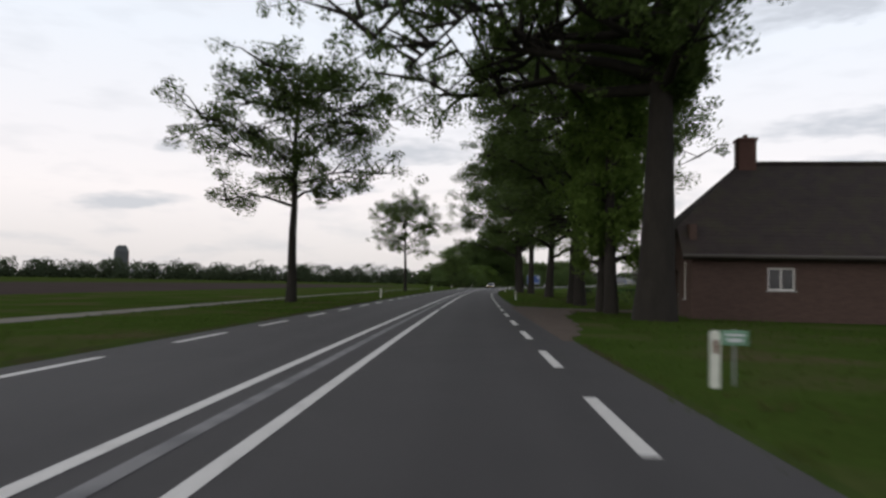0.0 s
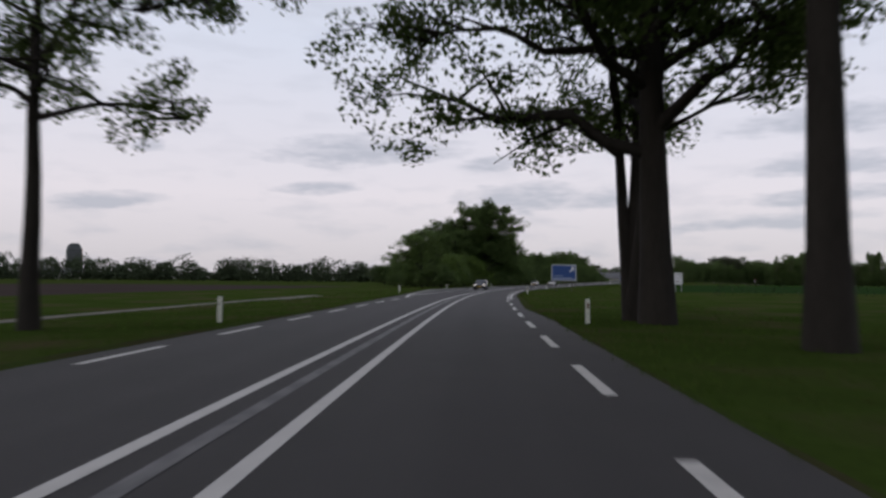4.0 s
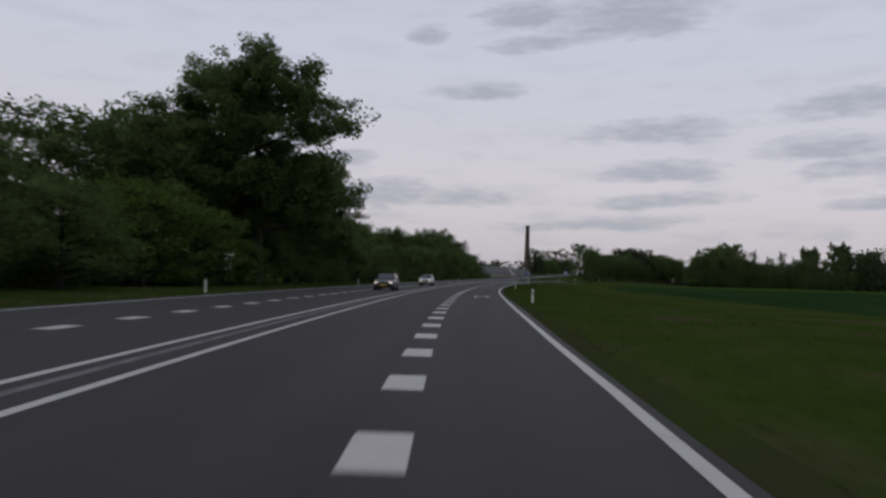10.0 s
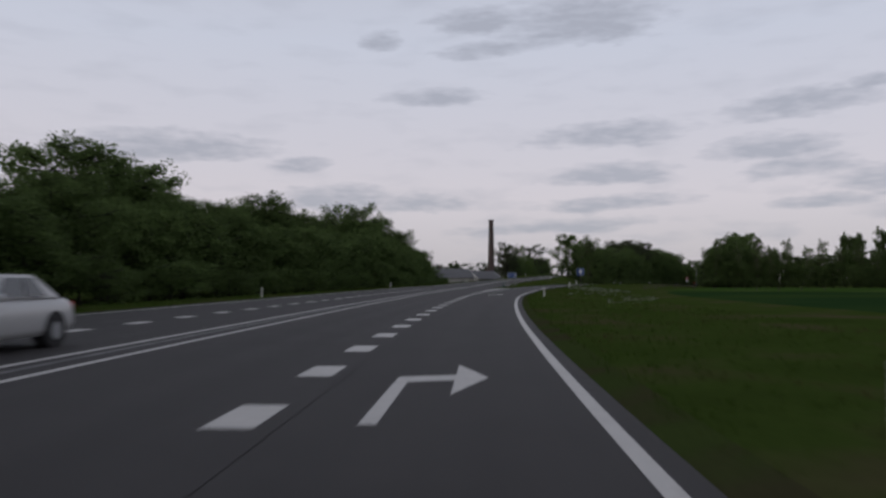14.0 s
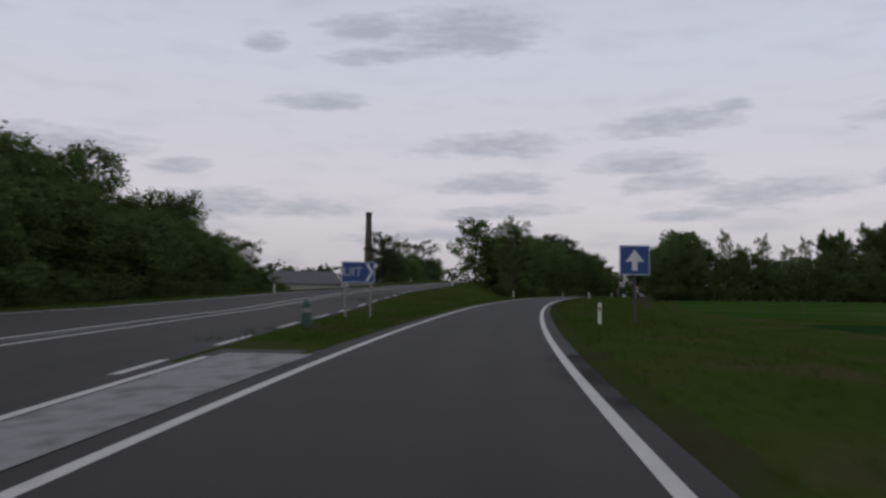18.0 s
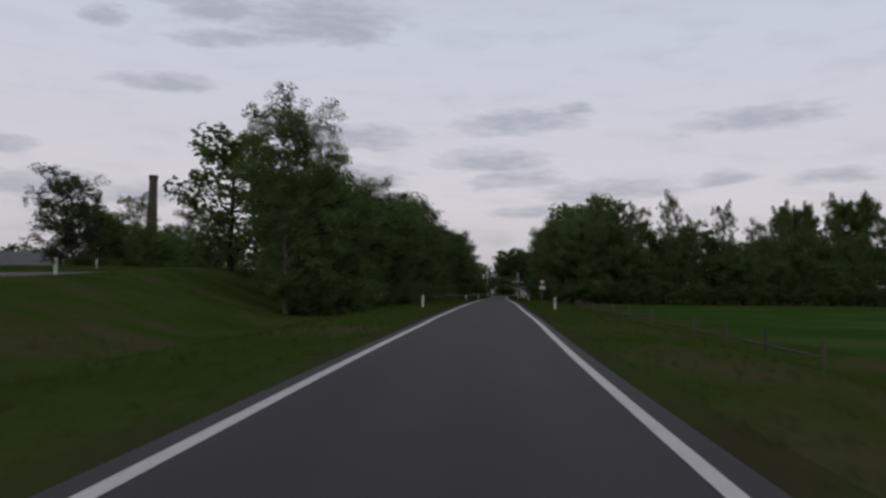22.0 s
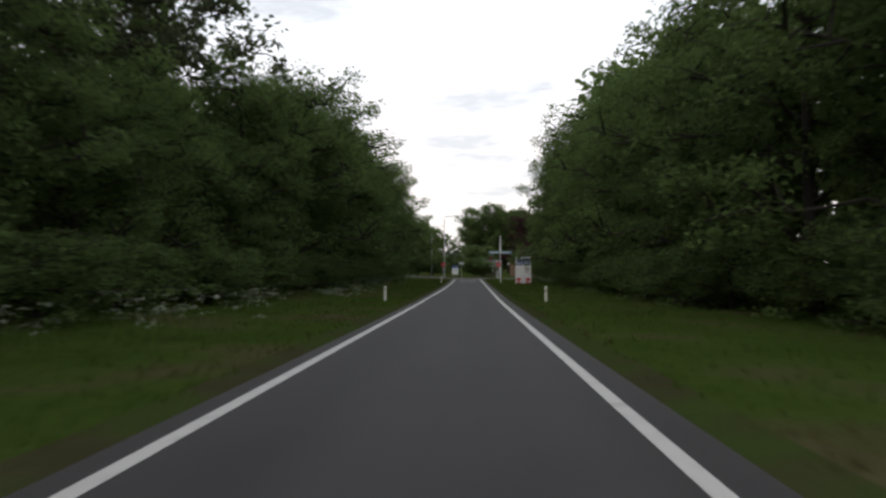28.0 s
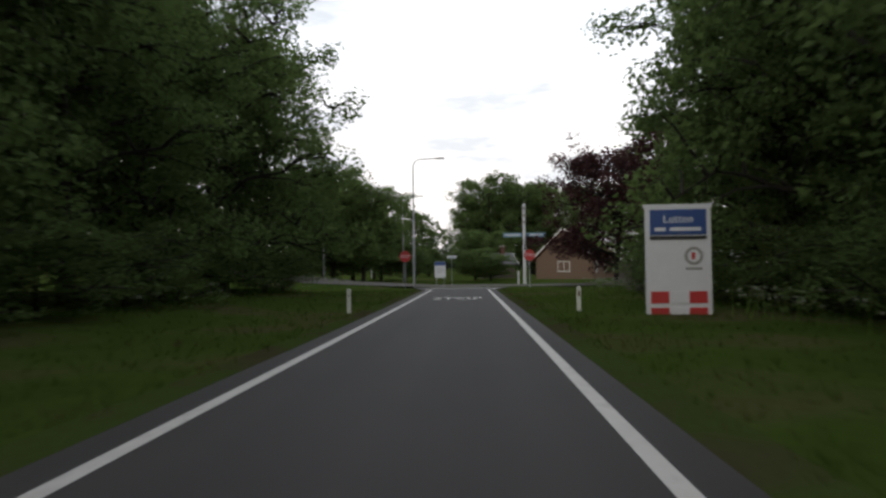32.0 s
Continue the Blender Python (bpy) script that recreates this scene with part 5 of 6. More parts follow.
bars(town, [(0.42, 1.46, 0.46, 0.07)], M_TRIM, -0.03)
for i, z in enumerate((0.66, 0.2)):
    for k, px in enumerate((-0.53, 0.0, 0.53)):
        part("block", box(B(), (0.5, 0.03, 0.34), (px, -0.04, z), 0.006), M_SIGNWHITE if k == 1 else M_RED, town, "white block" if k == 1 else "faded red block")
town.matrix_basis = on_ramp(682.2, 5.85, -3, -0.15)

finger = thing("fingerpost", "white pole with pale blue direction boards", "sign")
part("pole", cyl(B(), 0.16, 0.13, (0, 0, -0.3), (0, 0, 7.8), 16), M_SIGNWHITE, finger)
for z in (7.2, 6.5, 5.8):
    part("band", cyl(B(), 0.175, 0.175, (0, 0, z), (0, 0, z + 0.3), 16), M_TRIM, finger)
for px, z in ((-1.15, 4.7), (1.15, 4.7)):
    fb = part("board", box(B(), (1.9, 0.06, 0.42), (px, 0, z), 0.01), M_TEAL, finger)
    bars(fb, [(px, z, 1.4, 0.12)], M_SIGNWHITE, -0.034)
finger.matrix_basis = on_ramp(735, 5.5)


info = thing("information_board", "white information board with a blue head beside the village road", "sign")
for px in (-0.4, 0.4):
    sign_post(info, px, 2.1, 0.04)
ib = panel(info, 1.15, 1.7, 1.35, M_SIGNWHITE)
part("head", box(B(), (1.1, 0.012, 0.4), (0, -0.052, 1.98)), M_BLUE, ib, "blue head strip")
bars(ib, [(0, 1.5, 0.8, 0.06), (0, 1.3, 0.8, 0.06), (-0.1, 1.1, 0.6, 0.06)], M_TRIM, -0.05)
info.matrix_basis = on_ramp(740, -3.1, 0)
street_sign = thing("street_name_sign", "pale street name plate on a thin pole", "sign")
sign_post(street_sign, 0, 2.9, 0.035)
sn = panel(street_sign, 1.0, 0.28, 2.7, M_SIGNWHITE)
bars(sn, [(0, 2.7, 0.75, 0.1)], M_TEAL, -0.05)
street_sign.matrix_basis = on_ramp(742, -1.9, 0)
for px in (4.9, 5.5):
    wp = thing("marker_post", "short white marker post at the junction", "post", on_ramp(735.5, px), group="junction posts")
    part("stake", cyl(B(), 0.09, 0.08, (0, 0, -0.2), (0, 0, 1.1), 12), M_SIGNWHITE, wp)
    part("cap", cyl(B(), 0.095, 0.04, (0, 0, 1.1), (0, 0, 1.16), 12), M_TRIM, wp)


# ---------------------------------------------------------------- street lamps
def street_lamp(h=10.8, r=0.1, reach=1.3):
    root = thing("street_lamp", "tall grey steel street lamp with bent arm" if h > 8 else "slim grey street lamp in front of trees", "lamp", group="street lamps")
    part("mast", cyl(B(), r, r * 0.6, (0, 0, -0.3), (0, 0, h - 0.6), 12), M_STEEL, root)
    bm = B()
    k = min(0.6, reach)
    pts = [Vector((0, 0, h - 0.62))] + [Vector((k * (1 - math.cos(a)), 0, h - 0.6 + 0.6 * math.sin(a))) for a in (0.4, 0.8, 1.2, 1.57)] + [Vector((k + reach, 0, h + 0.06))]
    for a, b in zip(pts, pts[1:]):
        cyl(bm, r * 0.5, r * 0.5, a, b, 8)
    part("arm", bm, M_STEEL, root)
    part("lantern", box(B(), (8.5 * r, 2.6 * r, 1.3 * r), (k + reach + 3.5 * r, 0, h + 0.06), 0.4 * r), M_TRIM, root, "flat grey lantern")
    return root


lamp_a = street_lamp()
lamp_a.matrix_basis = on_ramp(724.0, -4.7)
copy_thing(lamp_a, on_ramp(757, -8.5))
copy_thing(lamp_a, on_ramp(790, -17, 180))
lamp_b = street_lamp(6.2, 0.05, 0.15)
lamp_b.matrix_basis = on_ramp(728, -13.2, 180)


# ---------------------------------------------------------------- fences and hedges
fence = thing("field_fence", "low weathered wooden post and rail fence", "fence")
for i in range(28):
    s = 478 + 3.9 * i
    d = float(np.interp(s, (478, 520, 560, 590), (10.2, 8.6, 9.2, 11.0)))
    x, y = RAMP.place(s, d)
    x2, y2 = RAMP.place(s + 3.9, float(np.interp(s + 3.9, (478, 520, 560, 590), (10.2, 8.6, 9.2, 11.0))))
    z, z2 = gz(x, y), gz(x2, y2)
    part("fence_post", cyl(B(), 0.07, 0.06, (x, y, z - 0.3), (x, y, z + 0.95), 8), M_WOOD, fence)
    if i < 27 and s > 500:
        for h in (0.8, 0.42) if s > 545 else (0.42,):
            part("rail", cyl(B(), 0.035, 0.035, (x, y, z + h), (x2, y2, z2 + h), 6), M_WOOD, fence)
for k in range(9):
    x, y = RAMP.place(479 - 1.0 * k, 12.5 + 4.0 * k)
    part("fence_post", cyl(B(), 0.07, 0.06, (x, y, gz(x, y) - 0.3), (x, y, gz(x, y) + 0.95), 8), M_WOOD, fence)

yard = thing("garden_fence", "grey-brown wooden panel fence round a garden", "fence")
for i in range(9):
    x, y = RAMP.place(698 + 2.0 * i, 9.8 + 0.12 * i)
    q = part("panel", box(B(), (0.05, 1.9, 1.75), (0, 0, 0.85), 0.01), M_WOOD, yard)
    q.matrix_basis = pose(float(x), float(y), gz(x, y) - 0.05, 0, 0, RAMP.heading(700) - 3)
    q = part("fence_post", box(B(), (0.1, 0.1, 1.95), (0, 1.0, 0.9), 0.01), M_WOOD, yard)
    q.matrix_basis = pose(float(x), float(y), gz(x, y) - 0.05, 0, 0, RAMP.heading(700) - 3)


def hedge(s0, s1, d0, d1, h, w, seed, label):
    rng = np.random.default_rng(seed)
    n = int((s1 - s0) * 300)
    s = rng.uniform(s0, s1, n)
    d = d0 + (d1 - d0) * (s - s0) / (s1 - s0)
    face = rng.integers(0, 4, n)
    u, v = rng.uniform(-w / 2, w / 2, n), rng.uniform(0.05, h, n)
    u = np.where(face < 2, w / 2, np.where(face == 2, -w / 2, u)) * np.where(face < 2, -1, 1)
    v = np.where(face == 3, h, v)
    u, v = u + rng.normal(size=n) * 0.09, v + rng.normal(size=n) * 0.07
    x, y = RAMP.place(s, d + u)
    z = ground_z(x, y)
    root = tagged(new("hedge"), label, "hedge")
    part("foliage", leaf_mesh("foliage", np.stack([x, y, z + v], 1), rng.uniform(0.14, 0.3, n), M_HEDGE, rng, 0, 0.2), M_HEDGE, root)
    stems = []
    for k in range(int((s1 - s0) / 0.8)):
        x, y = RAMP.place(s0 + 0.8 * k, d0 + (d1 - d0) * (0.8 * k) / (s1 - s0))
        p = np.array([float(x), float(y), gz(x, y)])
        stems.append([(p, 0.04), (p + np.array([0.05, 0.1, h * 0.8]), 0.02)])
    v_, f_ = tubes(stems, 5)
    part("stems", mesh_from("stems", v_, f_, M_BARK, True), M_BARK, root)


hedge(56, 92, 8.2, 12.0, 0.98, 1.0, 1, "long clipped dark green hedge behind the verge")
hedge(64, 66, 9.4, 30.0, 0.95, 1.0, 2, "clipped dark green hedge along a garden")
hedge(96, 99, 13.0, 46.0, 0.95, 1.0, 3, "clipped dark green hedge along a garden")
hedge(176, 180, 24.0, 70.0, 1.2, 1.2, 4, "dark green hedge behind the grass")


# ---------------------------------------------------------------- houses
def wall_with_openings(w, h, t, openings):
    """One solid wall in the x-z plane from x = 0 to w, pierced by openings (x0, x1, z0, z1)."""
    xs = sorted({0.0, w} | {o[0] for o in openings} | {o[1] for o in openings})
    zs = sorted({0.0, h} | {o[2] for o in openings} | {o[3] for o in openings})
    bm, grid = B(), {}

    def v(i, k, side):
        if (i, k, side) not in grid:
            grid[i, k, side] = bm.verts.new((xs[i], side * t / 2, zs[k]))
        return grid[i, k, side]

    def solid(i, k):
        if not (0 <= i < len(xs) - 1 and 0 <= k < len(zs) - 1):
            return False
        x, z = (xs[i] + xs[i + 1]) / 2, (zs[k] + zs[k + 1]) / 2
        return not any(a < x < b and c < z < d for a, b, c, d in openings)

    for i in range(len(xs) - 1):
        for k in range(len(zs) - 1):
            if not solid(i, k):
                continue
            for side in (-1, 1):
                bm.faces.new((v(i, k, side), v(i + 1, k, side), v(i + 1, k + 1, side), v(i, k + 1, side)))
            for di, dk, a, b in ((-1, 0, (i, k), (i, k + 1)), (1, 0, (i + 1, k), (i + 1, k + 1)), (0, -1, (i, k), (i + 1, k)), (0, 1, (i, k + 1), (i + 1, k + 1))):
                if not solid(i + di, k + dk):
                    bm.faces.new((v(*a, -1), v(*b, -1), v(*b, 1), v(*a, 1)))
    return bm


def add_window(root, m, w, h, panes=2):
    fr = B()
    for sx_, sz_, a, b in ((0, h / 2 - 0.04, w, 0.08), (0, -h / 2 + 0.04, w, 0.08), (w / 2 - 0.04, 0, 0.08, h - 0.16), (-w / 2 + 0.04, 0, 0.08, h - 0.16)):
        box(fr, (a, 0.09, b), (sx_, 0, sz_))
    for k in range(1, panes):
        box(fr, (0.06, 0.07, h - 0.16), (-w / 2 + w * k / panes, 0, 0))
    f = part("window", fr, M_FRAME, root, "white-framed window")
    f.matrix_basis = m
    part("pane", box(B(), (w - 0.12, 0.02, h - 0.12)), M_GLASS, f)
    part("sill", box(B(), (w + 0.16, 0.18, 0.06), (0, -0.06, -h / 2 - 0.03), 0.01), M_TRIM, f)


def farmhouse():
    root = thing("farmhouse", "low brown brick farmhouse with dark tiled hipped roof", "house")
    L, D, H, R = 22.0, 9.5, 2.95, 7.6
    wo = part("wall", wall_with_openings(L, H, 0.3, [(3.2, 4.35, 1.35, 2.35)]), M_BRICK, root)
    wo.matrix_basis = pose(0, 0.15, 0)
    add_window(root, pose(3.775, 0.12, 1.85), 1.15, 1.0)
    part("wall", box(B(), (L, 0.3, H), (L / 2, D - 0.15, H / 2)), M_BRICK, root)
    gable = part("wall", wall_with_openings(D - 0.6, H + 1.3, 0.3, [(1.2, 2.0, 0.9, 2.6), (3.0, 3.8, 0.9, 2.6), (5.4, 6.4, 0.05, 2.2), (7.2, 8.0, 0.9, 2.6)]), M_BRICK, root)
    gable.matrix_basis = pose(0.15, D - 0.3, 0, 0, 0, -90)
    for yy in (1.6, 3.4, 7.6):
        add_window(root, pose(0.13, D - 0.3 - yy, 1.75, 0, 0, -90), 0.8, 1.7)
    door = part("door", box(B(), (0.06, 0.98, 2.1), (0.15, D - 0.3 - 5.9, 1.1), 0.01), M_WOOD, root, "dark wooden door")
    part("door_handle", box(B(), (0.05, 0.12, 0.03), (0.1, D - 0.3 - 5.6, 1.05)), M_STEEL, door)
    part("wall", box(B(), (0.3, D - 0.6, H), (L - 0.15, D / 2, H / 2)), M_BRICK, root)
    # half-hipped roof, with its thickness
    o, t, hip = 0.45, 0.22, 3.2
    e0, e1 = H - 0.15, H + 1.15
    top = [(-o, -o, e0), (L + o, -o, e0), (L + o, D + o, e0), (-o, D + o, e0), (hip, D / 2, R), (L - hip, D / 2, R)]
    q = (R - e0) / (D / 2 + o)
    ym = (e1 - e0) / q - o
    top += [(-o, ym, e1), (-o, D - ym, e1)]
    faces = [(0, 1, 5, 4, 6), (3, 7, 4, 5, 2), (6, 4, 7), (1, 2, 5)]
    bm = B()
    vs = [bm.verts.new(v) for v in top]
    for f in faces:
        bm.faces.new([vs[i] for i in f])
    bmesh.ops.recalc_face_normals(bm, faces=bm.faces)
    bmesh.ops.solidify(bm, geom=bm.faces[:], thickness=t)
    roof = part("roof", bm, M_ROOF, root, "dark brown tiled half-hipped roof")
    rn = 26
    for i in range(rn):
        k = (i + 0.5) / rn
        yy, zz = -o + k * (D / 2 + o), e0 + k * (R - e0)
        x0 = -o + max(0.0, (zz - e1) / (R - e1)) * (hip + o)
        part("tile_course", box(B(), (L + o - x0, 0.27, 0.03), ((L + o + x0) / 2, yy, zz + 0.025), 0.008, Matrix.Rotation(math.atan(q), 4, "X")), M_ROOF, roof)
    part("ridge", cyl(B(), 0.14, 0.14, (hip - 0.1, D / 2, R + 0.03), (L - hip, D / 2, R + 0.03), 10), M_ROOF, roof)
    part("gutter", cyl(B(), 0.08, 0.08, (-o, -o - 0.05, e0), (L + o, -o - 0.05, e0), 10), M_DARKPOST, root, "dark weathered gutter")
    ch = B()
    box(ch, (0.85, 0.85, 2.6), (hip + 0.35, D / 2, R + 0.0), 0.01)
    box(ch, (0.97, 0.97, 0.14), (hip + 0.35, D / 2, R + 1.2), 0.01)
    chim = part("chimney", ch, M_BRICK_RED, root, "red brick chimney on the ridge")
    part("chimney_pot", cyl(B(), 0.14, 0.11, (hip + 0.35, D / 2, R + 1.27), (hip + 0.35, D / 2, R + 1.5), 12), M_BRICK_RED, chim)
    return root


fh = farmhouse()
fh.matrix_basis = pose(10.9, 32.6, gz(20, 36) + 0.0, 0, 0, -7)


def village_house(L, D, H, R, wallmat, roofmat, label, windows=3):
    root = thing("house", label, "house")
    ops = [(L * (k + 0.5) / windows - 0.6, L * (k + 0.5) / windows + 0.6, 0.9, 2.2) for k in range(windows)]
    part("wall", wall_with_openings(L, H, 0.25, ops), wallmat, root).matrix_basis = pose(0, 0.13, 0)
    for x0, x1, z0, z1 in ops:
        add_window(root, pose((x0 + x1) / 2, 0.1, (z0 + z1) / 2), x1 - x0, z1 - z0)
    part("wall", box(B(), (L, 0.25, H), (L / 2, D - 0.13, H / 2)), wallmat, root)
    for x in (0.13, L - 0.13):
        bm = B()
        a = [bm.verts.new((x + k * 0.125, y, z)) for k in (-1, 1) for y, z in ((0.25, 0), (D - 0.25, 0), (D - 0.25, H), (D / 2, R - 0.15), (0.25, H))]
        bm.faces.new(a[:5])
        bm.faces.new(a[5:][::-1])
        for i in range(5):
            bm.faces.new((a[i], a[(i + 1) % 5], a[5 + (i + 1) % 5], a[5 + i]))
        part("gable", bm, wallmat, root)
        side = -1 if x < 1 else 1
        add_window(root, pose(x + side * 0.1, D / 2, 1.6, 0, 0, -90 if side < 0 else 90), 1.6, 1.3)
    ang = math.atan2(R - H, D / 2)
    for s in (0, 1):
        ln = math.hypot(D / 2 + 0.5, (R - H) * (D / 2 + 0.5) / (D / 2))
        yy = D / 4 - 0.25 if s == 0 else D * 0.75 + 0.25
        zz = (R + H) / 2 - (R - H) * 0.25 / (D / 2) + 0.08
        sl = part("roof", box(B(), (L + 0.7, ln, 0.16), (L / 2, yy, zz), 0.01, Matrix.Rotation(ang if s == 0 else -ang, 4, "X")), roofmat, root)
        for k in range(7):
            q = (k + 0.5) / 7
            yk = (-0.5 + q * (D / 2 + 0.5)) if s == 0 else D + 0.5 - q * (D / 2 + 0.5)
            zk = H - (R - H) * 0.5 / (D / 2) + q * (R - H) * (D / 2 + 0.5) / (D / 2)
            part("tile_course", box(B(), (L + 0.66, 0.3, 0.05), (L / 2, yk, zk + 0.19), 0.0, Matrix.Rotation(ang if s == 0 else -ang, 4, "X")), roofmat, sl)
    for x in (-0.34, L + 0.34):
        for s in (-1, 1):
            part("bargeboard", box(B(), (0.06, math.hypot(D / 2 + 0.5, R - H), 0.2), (x, D / 2 + s * (D / 4 + 0.25), (R + H) / 2 - 0.02), 0.0, Matrix.Rotation(-s * ang, 4, "X")), M_FRAME, root, "white bargeboard")
    ch = part("chimney", box(B(), (0.6, 0.6, 1.6), (L * 0.7, D / 2, R + 0.3), 0.01), M_BRICK_RED, root)
    part("chimney_cap", box(B(), (0.72, 0.72, 0.1), (L * 0.7, D / 2, R + 1.14)), M_CONCRETE, ch)
    return root


vh = village_house(10, 7.5, 2.7, 6.2, M_BRICK_PALE, M_ROOF_BROWN, "orange-brown brick village house with brown tiled roof")
x, y = RAMP.place(753, 15.2)
vh.matrix_basis = pose(float(x), float(y), gz(x, y), 0, 0, RAMP.heading(740) + 62)
shed = village_house(4.0, 3.6, 2.1, 3.3, M_WOOD, M_ROOF_GREY, "small weathered garden shed with grey roof", 1)
x, y = RAMP.place(762, 2.6)
shed.matrix_basis = pose(float(x), float(y), gz(x, y), 0, 0, RAMP.heading(740) + 20)
for x, y, L, D, H, R, turn, lab in ((108, 618, 46, 16, 3.4, 7.4, 2, "long low farm shed with grey sheet roof"), (163, 640, 18, 12, 3.4, 7.2, 30, "grey-roofed farm building beside the trees"),
                                    (-560, 880, 30, 12, 4, 8, 20, "distant pale farm building"), (-250, 590, 24, 10, 3.5, 7, 10, "distant shed with a grey roof")):
    fs = village_house(L, D, H, R, M_CONCRETE, M_ROOF_GREY, lab, 4)
    fs.matrix_basis = pose(x, y, gz(x, y), 0, 0, turn)

# factory chimney and tower block
stack = thing("factory_chimney", "tall soot-brown brick factory chimney", "chimney", pose(199.8, 725.2, 0))
part("shaft", cyl(B(), 2.3, 1.35, (0, 0, 0), (0, 0, 38.6), 24), M_CHIMNEY, stack)
part("crown", cyl(B(), 1.55, 1.6, (0, 0, 38.0), (0, 0, 39.6), 24), M_CHIMNEY, stack, "dark corbelled rim")
part("foot", box(B(), (6.5, 6.5, 7.0), (0, 0, 3.5), 0.1), M_BRICK_RED, stack, "red brick base")
tower = thing("tower_block", "distant tower block, dark with one red side", "building", pose(-630, 1449, 0, 0, 0, 32))
prof = [(-12, 0), (12, 0), (12, 50), (9.5, 58), (6, 62), (-6, 62), (-9.5, 58), (-12, 50)]
part("body", prism(prof, -10, 10), M_TOWER_D, tower)
part("red_side", box(B(), (1.0, 19, 52), (12.2, 0, 26)), M_TOWER_R, tower, "red side wall")
for k in range(14):
    part("window_band", box(B(), (20, 0.4, 1.3), (0, -10.1, 5 + 3.4 * k)), M_GLASS, tower)


# ---------------------------------------------------------------- cars
def loft(sections):
    """A closed shell through rings of equal length."""
    bm = B()
    rings = [[bm.verts.new(p) for p in ring] for ring in sections]
    n = len(rings[0])
    for a, b in zip(rings, rings[1:]):
        for i in range(n):
            bm.faces.new((a[i], a[(i + 1) % n], b[(i + 1) % n], b[i]))
    bm.faces.new(rings[0])
    bm.faces.new(rings[-1][::-1])
    for f in bm.faces:
        f.smooth = True
    return bm


def ring(y, w, z0, z1, crown):
    half = [(w * 0.55, z0), (w * 0.92, z0 + 0.03), (w, z0 + 0.16), (w, z0 + (z1 - z0) * 0.62), (w * 0.965, z1 - 0.07), (w * 0.88, z1 - 0.005), (w * 0.5, z1 + crown * 0.8), (0.0, z1 + crown)]
    pts = [(x, y, z) for x, z in half]
    return pts + [(-x, y, z) for x, z in half[-2::-1]]


def pane(root, corners, label=""):
    """A sheet of car glass, slightly proud of the cabin."""
    bm = B()
    vs = [bm.verts.new(c) for c in corners]
    bm.faces.new(vs)
    bmesh.ops.recalc_face_normals(bm, faces=bm.faces)
    bmesh.ops.solidify(bm, geom=bm.faces[:], thickness=0.012)
    return part("window", bm, M_CAR_GLASS, root, label)


